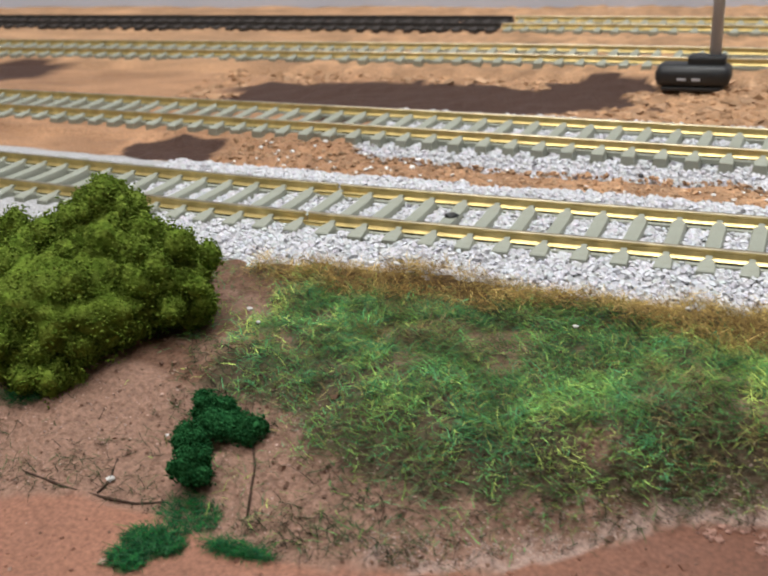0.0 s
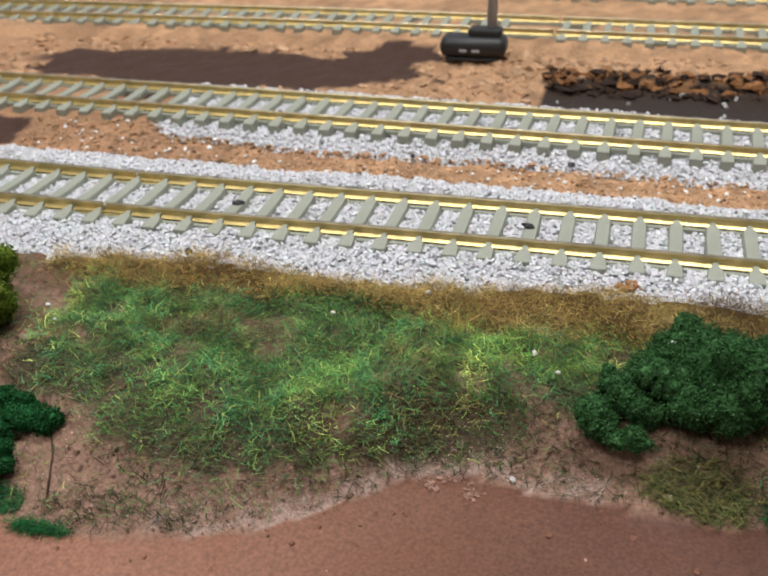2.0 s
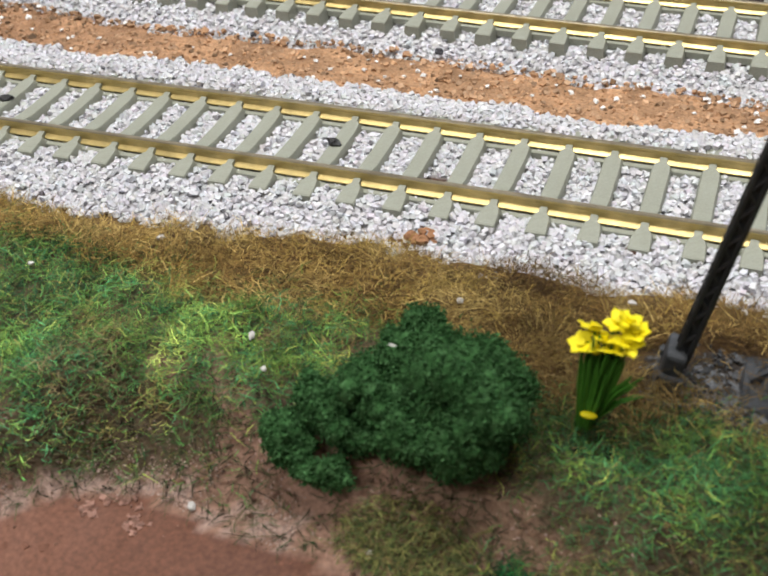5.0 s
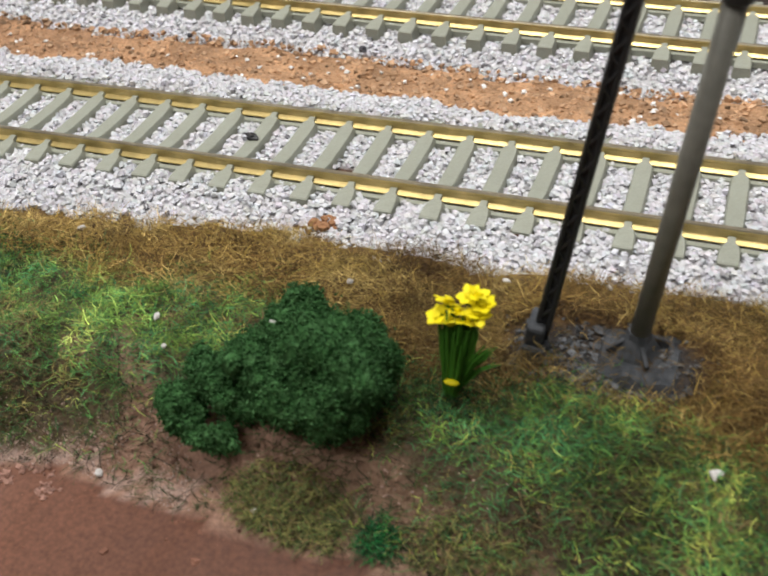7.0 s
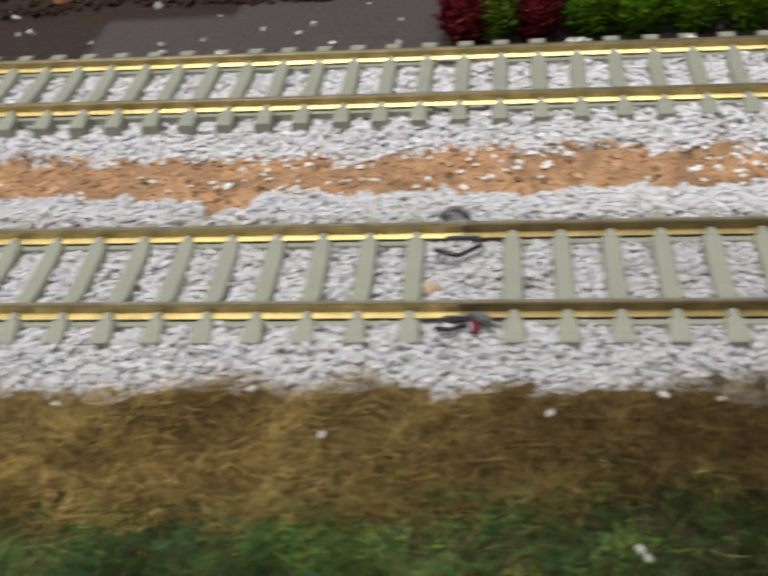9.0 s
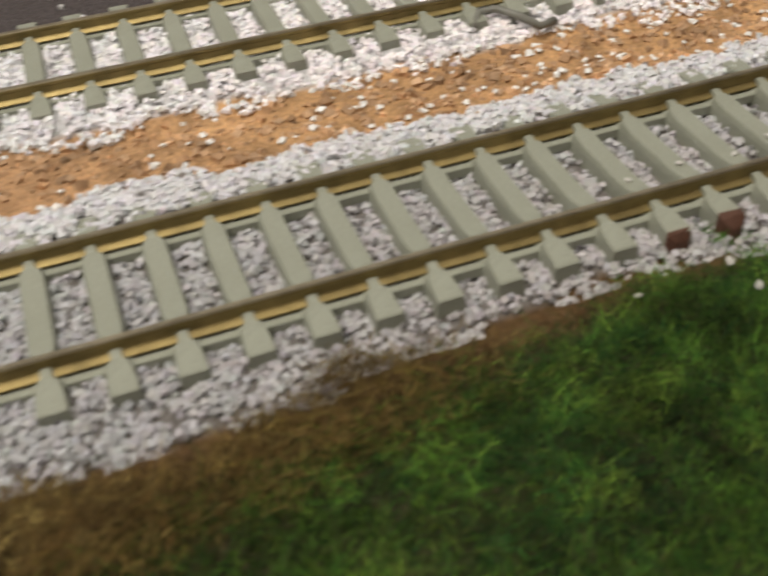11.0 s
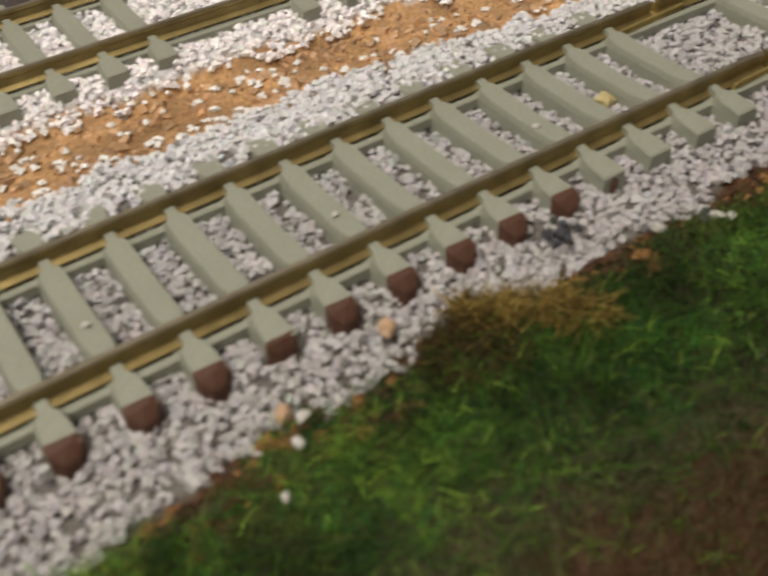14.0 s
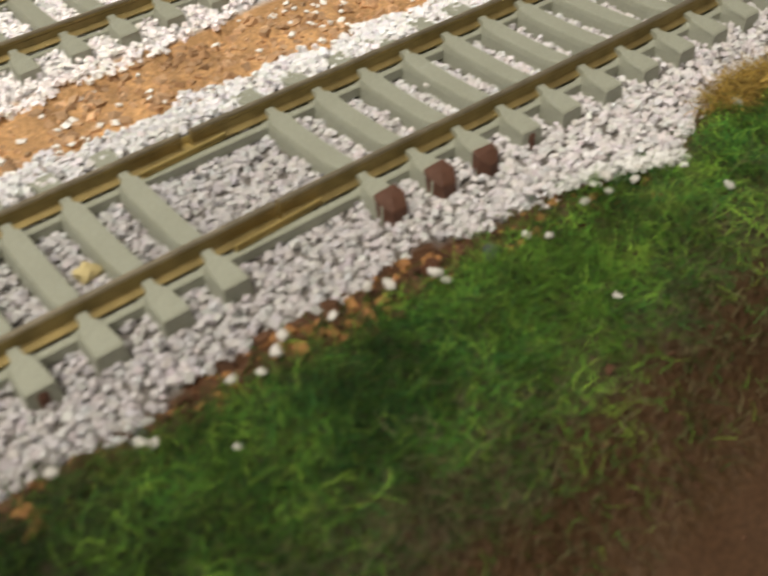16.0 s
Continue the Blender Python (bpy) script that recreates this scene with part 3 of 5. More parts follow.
cx, cy_ = rng.uniform(-12, 62, n), rng.uniform(0.8, 5.2, n)
ok = (cy_ > edge_back(cx) - 0.1) & (cy_ < edge_rear(cx) + 0.1) & (rng.random(n) < 0.16 + 0.8 * step(12, 24, cx) * (value_noise(cx, cy_, 1.3, 91) > 0.45) * (1 - 0.5 * step(33, 36, cx) * step(48, 46, cx)))
cx, cy_ = cx[ok], cy_[ok]
g = rng.uniform(0.8, 0.92, (len(cx), 1))
v, f, t = lumps(np.stack([cx, cy_, ground_height(cx, cy_) + 0.03], 1), rng.uniform(0.045, 0.085, len(cx)), 0.3, np.repeat(g, 3, 1), 0.28, 0.6)
tagged(new("stray_stones", mesh_from("stray_stones", v, f, M_STONE, t)), "stray white ballast stones lying on the clay", "stones", kind="stuff")

spill = np.random.default_rng(64)
n = 150
along = spill.random(n) ** 0.8
cx, cy_ = 57.5 + 1.35 * along + spill.normal(0, 0.06, n), -3.56 - 0.5 * along ** 1.5 + spill.normal(0, 0.07, n)
v, f, t = lumps(np.stack([cx, cy_, ground_height(cx, cy_) + spill.uniform(0.12, 0.2, n)], 1), spill.uniform(0.05, 0.085, n), 0.3, np.repeat(spill.uniform(0.6, 0.78, (n, 1)), 3, 1), 0.28, 0.6)
tagged(new("stray_stones", mesh_from("stray_stones", v, f, M_STONE, t)), "white ballast stones spilled on the green grass", "stones", kind="stuff")

n = 9000
cx, cy_ = rng.uniform(-13, 62, n), rng.uniform(-10.5, -4.0, n)
ok = (cy_ < edge_green(cx) + 0.7) & (rng.random(n) < np.where(cy_ < edge_mud(cx), 0.12, 1.0))
cx, cy_ = cx[ok], cy_[ok]
base = np.where((cx > 40)[:, None], (0.10, 0.05, 0.032), (0.24, 0.14, 0.10)) * rng.uniform(0.5, 1.15, (len(cx), 1))
v, f, t = lumps(np.stack([cx, cy_, ground_height(cx, cy_)], 1), rng.gamma(2.0, 0.012, len(cx)).clip(0.012, 0.075), 0.4, base)
tagged(new("bank_crumbs", mesh_from("bank_crumbs", v, f, M_CLOD, t)), "fine brown clay crumbs on the bare bank and the mud", "clay", kind="stuff")
n = 60
cx, cy_ = rng.uniform(1, 40, n), rng.uniform(7.8, 11, n)
v, f, t = lumps(np.stack([cx, cy_, ground_height(cx, cy_) + 0.03], 1), rng.uniform(0.06, 0.12, n), 0.3, np.full((n, 3), 0.6))
tagged(new("stray_stones", mesh_from("stray_stones", v, f, M_STONE, t)), "stray white stones on the dark road", "stones", kind="stuff")


n = 5200
cx, cy_ = rng.uniform(-18, 6, n), rng.uniform(7.9, 13.6, n)
ok = (cy_ > rear_y(cx) + 1.9) & ~in_blob(cx, cy_, -9.8, 10.6, 7.0, 2.0, 62) & ~in_blob(cx, cy_, -4.6, 12.7, 1.6, 1.2, 63) & ~((cx > 0.3) & (cy_ < 11.9))
cx, cy_ = cx[ok], cy_[ok]
base = np.array(ORANGE) * rng.uniform(0.6, 1.25, (len(cx), 1)) * (1 + rng.uniform(0, 1, (len(cx), 1)) * (0.05, 0.15, 0.3))
v, f, t = lumps(np.stack([cx, cy_, ground_height(cx, cy_) - 0.01], 1), rng.gamma(2.2, 0.045, len(cx)).clip(0.05, 0.25), 0.4, base, 0.28, 0.5)
tagged(new("clay_crumbs", mesh_from("clay_crumbs", v, f, M_CLOD, t)), "orange clay crumbs behind the rear track", "clay", kind="stuff")
n = 520
cx, cy_ = rng.uniform(-9, 5, n), rng.uniform(-11.5, -6.3, n)
ok = cy_ < edge_mud(cx) - 0.05
cx, cy_ = cx[ok], cy_[ok]
base = np.where(rng.random((len(cx), 1)) < 0.1, (0.36, 0.24, 0.19), (0.21, 0.10, 0.068)) * rng.uniform(0.7, 1.2, (len(cx), 1))
v, f, t = lumps(np.stack([cx, cy_, ground_height(cx, cy_)], 1), rng.gamma(2.2, 0.014, len(cx)).clip(0.015, 0.08), 0.4, base, 0.2, 0.6)
tagged(new("mud_pimples", mesh_from("mud_pimples", v, f, M_CLOD, t)), "small pimples and pale specks on the smooth mud", "mud", kind="stuff")
n = 70
u = np.sort(rng.random(n))
cx, cy_ = 0.6 + 0.9 * u + 0.06 * rng.normal(size=n), -6.42 - 0.18 * np.sin(9 * u) + 0.05 * rng.normal(size=n)
v, f, t = lumps(np.stack([cx, cy_, ground_height(cx, cy_) + 0.01], 1), rng.uniform(0.02, 0.06, n), 0.4, np.array((0.28, 0.16, 0.125)) * rng.uniform(0.6, 1.4, (n, 1)), 0.3, 0.7)
tagged(new("mud_curl", mesh_from("mud_curl", v, f, M_CLOD, t)), "curl of dried mud crumbs on the smooth mud", "mud", kind="stuff")
n = 900
cx = rng.uniform(0.5, 18, n)
cy_ = rng.uniform(10.6, 12.3, n) + 0.8 * (value_noise(cx, cx * 0, 1.2, 96) - 0.5)
base = np.where((rng.random((n, 1)) < 0.5) & (cy_ > 11)[:, None], (0.22, 0.10, 0.04), (0.035, 0.02, 0.014)) * rng.uniform(0.6, 1.3, (n, 1))
v, f, t = lumps(np.stack([cx, cy_, ground_height(cx, cy_) + 0.04], 1), rng.gamma(3.0, 0.045, n).clip(0.05, 0.3), 0.4, base, 0.4, 0.5)
tagged(new("torn_clay", mesh_from("torn_clay", v, f, M_CLOD, t)), "dark torn clay clods along the edge of the road", "clay", kind="stuff")
n = 1100
cx, cy_ = rng.normal(7.75, 0.6, n), rng.normal(-3.6, 0.28, n)
v, f, t = lumps(np.stack([cx, cy_, ground_height(cx, cy_) + 0.02], 1), rng.gamma(2.5, 0.013, n).clip(0.015, 0.07), 0.4, np.array((0.07, 0.073, 0.078)) * rng.uniform(0.4, 2.2, (n, 1)), 0.3, 0.6)
tagged(new("grey_crumbs", mesh_from("grey_crumbs", v, f, M_CLOD, t)), "dark grey crumbs of filler round the post bases", "filler", kind="stuff")
n = 3200
cx, cy_ = rng.uniform(-10.5, 7.5, n), rng.uniform(-9.4, -5.0, n)
ok = (cy_ < edge_green(cx) + 0.5) & (cy_ > edge_mud(cx) + 0.1) & (value_noise(cx, cy_, 0.7, 98) > 0.4)
cx, cy_ = cx[ok], cy_[ok]
v, f, t = lumps(np.stack([cx, cy_, ground_height(cx, cy_)], 1), rng.uniform(0.01, 0.03, len(cx)), 0.4, np.array((0.40, 0.28, 0.235)) * rng.uniform(0.6, 1.4, (len(cx), 1)), 0.25, 0.7)
tagged(new("pale_grit", mesh_from("pale_grit", v, f, M_CLOD, t)), "pale pinkish specks scattered on the bare bank", "grit", kind="stuff")
n = 1300
cx = rng.uniform(44, 58.5, n)
cy_ = edge_front(cx) - rng.uniform(-0.1, 0.5, n)
base = np.where(rng.random((n, 1)) < 0.3, (0.30, 0.145, 0.06), (0.085, 0.042, 0.024)) * rng.uniform(0.6, 1.3, (n, 1))
v, f, t = lumps(np.stack([cx, cy_, ground_height(cx, cy_) + 0.015], 1), rng.gamma(2.4, 0.022, n).clip(0.02, 0.12), 0.4, base, 0.25, 0.7)
tagged(new("clay_crumbs", mesh_from("clay_crumbs", v, f, M_CLOD, t)), "orange and dark brown clay crumbs beside the ballast", "clay", kind="stuff")
n = 2600
cx = rng.uniform(-3.2, 3.7, n)
cy_ = edge_mud(cx) + 0.15 + 0.35 * np.abs(rng.normal(0, 1, n)) - 0.1
ok = value_noise(cx, cy_, 0.5, 95) > 0.42
cx, cy_ = cx[ok], cy_[ok]
v, f, t = lumps(np.stack([cx, cy_, ground_height(cx, cy_)], 1), rng.uniform(0.010, 0.026, len(cx)), 0.4, np.array((0.42, 0.31, 0.265)) * rng.uniform(0.7, 1.2, (len(cx), 1)))
tagged(new("pale_grit", mesh_from("pale_grit", v, f, M_CLOD, t)), "pale dried grit along the rim of the mud", "grit", kind="stuff")


# ---- grass ----
def fibres(x, y, length, tone, width, lean, seed, z=None, segs=2):
    """Curved flat fibres: points, quads and tones."""
    r = np.random.default_rng(seed)
    n = len(x)
    z = ground_height(x, y) - 0.02 if z is None else z
    az = r.uniform(0, 2 * np.pi, n)
    th0 = lean * (0.55 + 0.45 * r.random(n))
    th1 = th0 + r.uniform(0.1, 0.7, n)
    curl = r.normal(0, 0.9, n)
    z = z + r.random(n) ** 2 * 0.14
    side = np.stack([-np.sin(az), np.cos(az), np.zeros(n)], 1)
    p = np.stack([x, y, z], 1)
    pts = [p]
    for k in range(segs):
        th = th0 + (th1 - th0) * (k + 0.5) / segs
        bend = az + curl * (k / max(segs - 1, 1))
        d = np.stack([np.cos(bend) * np.sin(th), np.sin(bend) * np.sin(th), np.cos(th)], 1)
        pts.append(pts[-1] + d * (length / segs)[:, None])
    v = []
    for k, q in enumerate(pts):
        w = width * (1 - 0.5 * k / segs)
        v += [q - side * w[:, None] / 2, q + side * w[:, None] / 2]
    v = np.stack(v, 1)
    m = 2 * (segs + 1)
    f = np.stack([np.array([2 * k, 2 * k + 1, 2 * k + 3, 2 * k + 2]) for k in range(segs)])[None] + m * np.arange(n)[:, None, None]
    return v.reshape(-1, 3), f.reshape(-1, 4), np.repeat(tone, m, axis=0)


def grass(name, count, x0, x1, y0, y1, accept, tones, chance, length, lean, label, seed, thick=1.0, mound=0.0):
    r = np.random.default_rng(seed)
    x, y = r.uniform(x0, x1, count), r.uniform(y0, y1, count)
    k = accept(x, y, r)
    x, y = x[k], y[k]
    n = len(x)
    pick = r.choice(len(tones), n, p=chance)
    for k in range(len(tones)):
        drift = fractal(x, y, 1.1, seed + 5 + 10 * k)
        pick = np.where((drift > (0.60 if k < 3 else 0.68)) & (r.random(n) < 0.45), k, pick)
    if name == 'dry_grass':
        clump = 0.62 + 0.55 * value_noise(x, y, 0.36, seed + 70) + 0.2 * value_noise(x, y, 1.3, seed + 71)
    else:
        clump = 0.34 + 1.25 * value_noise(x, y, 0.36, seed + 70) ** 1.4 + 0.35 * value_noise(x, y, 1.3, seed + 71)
    # tones by place: brightness along the bank, shade included, put into fibre colour
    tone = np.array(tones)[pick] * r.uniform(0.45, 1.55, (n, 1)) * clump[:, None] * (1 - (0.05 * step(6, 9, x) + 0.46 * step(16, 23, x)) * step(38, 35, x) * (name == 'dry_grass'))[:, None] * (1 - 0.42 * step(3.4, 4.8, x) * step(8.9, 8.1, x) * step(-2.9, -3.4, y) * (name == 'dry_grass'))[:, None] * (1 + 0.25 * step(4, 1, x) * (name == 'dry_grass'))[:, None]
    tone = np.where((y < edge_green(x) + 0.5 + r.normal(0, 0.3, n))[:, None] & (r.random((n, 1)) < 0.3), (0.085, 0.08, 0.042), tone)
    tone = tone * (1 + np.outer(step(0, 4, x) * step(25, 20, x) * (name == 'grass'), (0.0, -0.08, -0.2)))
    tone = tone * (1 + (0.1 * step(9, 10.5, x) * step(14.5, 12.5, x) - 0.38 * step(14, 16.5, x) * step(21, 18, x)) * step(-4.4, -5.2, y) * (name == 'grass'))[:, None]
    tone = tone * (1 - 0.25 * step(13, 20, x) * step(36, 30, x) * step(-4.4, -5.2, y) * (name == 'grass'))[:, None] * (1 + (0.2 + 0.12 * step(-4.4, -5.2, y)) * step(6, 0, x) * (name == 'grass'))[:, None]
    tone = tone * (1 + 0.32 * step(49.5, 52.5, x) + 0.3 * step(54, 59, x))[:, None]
    # fat strands brightened as if lit, some others darkened, in their colour
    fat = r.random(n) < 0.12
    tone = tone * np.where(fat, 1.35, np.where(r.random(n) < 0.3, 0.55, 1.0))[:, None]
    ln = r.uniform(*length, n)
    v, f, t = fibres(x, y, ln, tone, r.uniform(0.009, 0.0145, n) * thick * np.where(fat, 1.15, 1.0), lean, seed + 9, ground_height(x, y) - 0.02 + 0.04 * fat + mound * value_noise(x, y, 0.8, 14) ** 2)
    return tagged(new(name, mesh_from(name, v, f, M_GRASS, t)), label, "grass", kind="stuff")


def at_posts(x, y):
    """The trodden ground round the feet of the mast and the post."""
    return ((x - 7.8) / 1.25) ** 2 + ((y + 3.5) / 0.68) ** 2 < 1


def wants_green(x, y, r):
    jig = (fractal(x, y, 0.9, 51) - 0.5) * 0.7
    inside = (y < edge_ochre(x) + 0.6 * jig + r.normal(0, 0.15, len(x))) & (y < edge_front(x) - 0.14 + 0.35 * (value_noise(x, y, 0.55, 74) - 0.4))
    dens = np.clip((y - (edge_green(x) + jig)) / 1.3 + 0.36, 0.07, 1)
    dens = np.where((x < 6) & (value_noise(x, y, 0.7, 73) > 0.66), dens * 0.4, dens)
    dens = np.where((fractal(x, y, 1.3, 71) > 0.60) & (y < edge_ochre(x) - 0.9) & (x < 6), dens * 0.45, dens)
    dens = np.where((x > -9) & (x < -6.7), dens * 0.12, dens)
    dens = np.where((x < -6) & (y < -5.4), dens * 0.25, dens)
    dens = np.where(y < edge_mud(x) + 0.2, 0, dens)
    dens = np.where(at_posts(x, y), 0.06, dens)
    return inside & (r.random(len(x)) < dens)


def wants_ochre(x, y, r):
    jig = (fractal(x, y, 0.9, 51) - 0.5) * 0.7
    inside = (y > edge_ochre(x) + 0.6 * jig - 0.35 + r.normal(0, 0.12, len(x))) & (y < edge_front(x) - 0.06 + (value_noise(x, y * 0.3, 0.8, 13) - 0.45) * 0.5)
    return inside & (x > -7.7) & (x < 33 + 2.6 * r.random(len(x))) & ~(at_posts(x, y) & (r.random(len(x)) < 0.9))


GREENS = [(0.070, 0.182, 0.05), (0.042, 0.142, 0.06), (0.13, 0.225, 0.05), (0.165, 0.14, 0.05), (0.25, 0.31, 0.075), (0.07, 0.07, 0.034), (0.11, 0.085, 0.044)]
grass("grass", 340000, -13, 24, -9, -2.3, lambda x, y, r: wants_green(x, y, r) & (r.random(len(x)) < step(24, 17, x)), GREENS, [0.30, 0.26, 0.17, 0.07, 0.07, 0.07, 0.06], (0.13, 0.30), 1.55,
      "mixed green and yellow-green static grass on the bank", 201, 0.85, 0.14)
# darker olive palette: shade over this part of the bank is in the colour
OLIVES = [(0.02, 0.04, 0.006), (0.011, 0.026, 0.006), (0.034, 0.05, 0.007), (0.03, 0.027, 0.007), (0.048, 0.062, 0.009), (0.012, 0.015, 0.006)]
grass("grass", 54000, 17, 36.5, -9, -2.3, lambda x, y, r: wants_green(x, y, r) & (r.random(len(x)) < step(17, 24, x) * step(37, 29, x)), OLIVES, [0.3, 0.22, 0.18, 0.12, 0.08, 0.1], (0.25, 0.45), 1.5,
      "dark olive static grass on the bank, shade put into its colour", 204)
# darker than the first greens: shade on the near bank is in the colour
GREENS2 = [(0.030, 0.088, 0.014), (0.016, 0.058, 0.014), (0.058, 0.125, 0.018), (0.045, 0.055, 0.016), (0.12, 0.20, 0.03), (0.014, 0.024, 0.009)]
grass("grass", 240000, 28, 62, -7, -2.3, lambda x, y, r: wants_green(x, y, r) & (r.random(len(x)) < step(28, 37, x)), GREENS2, [0.31, 0.24, 0.17, 0.06, 0.14, 0.08], (0.14, 0.32), 1.45,
      "dense green static grass beside the ballast", 202, 0.62, 0.16)
OCHRES = [(0.265, 0.175, 0.055), (0.17, 0.10, 0.032), (0.40, 0.29, 0.105), (0.11, 0.066, 0.025), (0.30, 0.21, 0.055)]
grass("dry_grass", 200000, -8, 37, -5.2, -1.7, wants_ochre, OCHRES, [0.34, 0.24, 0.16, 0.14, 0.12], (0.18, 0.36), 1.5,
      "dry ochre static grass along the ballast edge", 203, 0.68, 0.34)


def bank_wants(x, y, r):
    return (y > edge_mud(x) + 0.05) & (y < edge_green(x) + 1.0) & (value_noise(x, y, 1.1, 97) + 0.3 * r.random(len(x)) > 0.55)


grass("loose_fibres", 22000, -12, 9, -9.2, -4.5, bank_wants, [(0.022, 0.03, 0.014), (0.04, 0.03, 0.018), (0.02, 0.06, 0.02), (0.05, 0.09, 0.03)], [0.4, 0.25, 0.22, 0.13], (0.15, 0.4), 1.6,
      "loose dark fibres scattered over the bare bank", 206)


def flock_patch(cx, cy, rx, ry, count, tones, label, seed, length=(0.12, 0.26), category="grass tuft", lift=0.0):
    """A small patch of static grass fibres of its own."""
    r = np.random.default_rng(seed)
    a, q = r.uniform(0, 2 * np.pi, count), np.sqrt(r.random(count))
    x, y = cx + rx * q * np.cos(a), cy + ry * q * np.sin(a)
    x, y = x + r.normal(0, 0.12 * rx, count), y + r.normal(0, 0.12 * ry, count)
    tone = np.array(tones)[r.choice(len(tones), count)] * r.uniform(0.5, 1.5, (count, 1))
    v, f, t = fibres(x, y, r.uniform(*length, count), tone, r.uniform(0.009, 0.016, count), 1.62, seed + 1000, ground_height(x, y) - 0.02 + lift)
    return tagged(new("grass_tuft", mesh_from("grass_tuft", v, f, M_GRASS, t)), label, category)


FLOCK = [(0.012, 0.09, 0.025), (0.02, 0.13, 0.03), (0.03, 0.10, 0.04), (0.008, 0.05, 0.02)]
flock_patch(-5.78, -8.85, 0.42, 0.2, 1500, FLOCK, "dark green flock patch on bare clay below the bush", 221, (0.08, 0.2))
flock_patch(-5.95, -9.2, 0.25, 0.16, 800, FLOCK, "small dark green flock patch at the foot of the bank", 235, (0.08, 0.2))
flock_patch(-5.6, -8.3, 0.42, 0.3, 900, FLOCK, "thin dark green flock below the small bush", 236, (0.08, 0.2))
flock_patch(-4.65, -8.68, 0.5, 0.09, 700, FLOCK, "thin dark green flock streak on bare clay", 222, (0.08, 0.22))
flock_patch(-9.3, -7.1, 0.35, 0.25, 700, FLOCK, "dark green flock patch beside the foam tree", 223, (0.08, 0.2))
flock_patch(-10.9, -6.1, 0.8, 0.6, 2600, FLOCK, "green flock round the foam tree", 237, (0.1, 0.25))
OLIVE_TUFT = [(0.14, 0.15, 0.05), (0.085, 0.115, 0.038), (0.21, 0.20, 0.065), (0.06, 0.08, 0.03), (0.17, 0.125, 0.055)]
flock_patch(4.6, -6.12, 0.8, 0.36, 2200, OLIVE_TUFT, "olive and yellow static grass tuft at the edge of the mud", 233, (0.12, 0.28))
flock_patch(6.7, -6.1, 0.8, 0.3, 900, OLIVE_TUFT, "thin olive grass strands on the brown bank", 234, (0.12, 0.28))
flock_patch(5.75, -6.2, 0.25, 0.2, 420, FLOCK, "dark green flock patch on the lower bank", 224)
TUFT_O = [(0.16, 0.105, 0.028), (0.09, 0.058, 0.018), (0.25, 0.175, 0.05)]
TUFT_B = [(0.05, 0.03, 0.012), (0.03, 0.02, 0.009), (0.08, 0.05, 0.016), (0.025, 0.03, 0.01)]
flock_patch(49.55, -3.25, 0.45, 0.42, 1000, TUFT_B, "dark brown grass patch beside the ballast", 225, (0.12, 0.28), lift=0.05)
for k, (px_, py_, rr) in enumerate(((49.85, -2.82, 0.2), (50.12, -3.05, 0.2), (50.4, -3.35, 0.24), (50.55, -3.62, 0.2))):
    flock_patch(px_, py_, rr, rr * 0.8, 330, TUFT_O, "curled dry ochre grass tuft lying on green grass", 240 + k, (0.14, 0.34), lift=0.12)
flock_patch(60.6, -3.72, 0.65, 0.24, 1100, [(0.30, 0.19, 0.05), (0.20, 0.125, 0.035), (0.40, 0.28, 0.08)], "dry ochre grass tuft beside the ballast", 227, (0.2, 0.4), lift=0.12)
flock_patch(27.15, -5.1, 0.1, 0.45, 420, TUFT_O, "narrow dry ochre streak in the dark grass", 232, (0.15, 0.3))
flock_patch(45.7, 2.85, 0.32, 0.2, 240, [(0.05, 0.12, 0.03), (0.09, 0.15, 0.05)], "small pale green flock tuft on the rear ballast", 228, (0.12, 0.25))
flock_patch(20.2, -0.55, 0.12, 0.12, 60, [(0.05, 0.13, 0.03), (0.10, 0.17, 0.05)], "tiny green flock tuft between the rails", 229, (0.08, 0.16))
flock_patch(38.2, -1.95, 0.22, 0.2, 150, [(0.03, 0.10, 0.015), (0.06, 0.14, 0.02)], "green flock caught at the sleeper ends", 230, (0.12, 0.22))
flock_patch(39.5, -2.05, 0.35, 0.14, 170, [(0.03, 0.10, 0.015), (0.06, 0.14, 0.02)], "green flock strand on the ballast", 231, (0.12, 0.22))


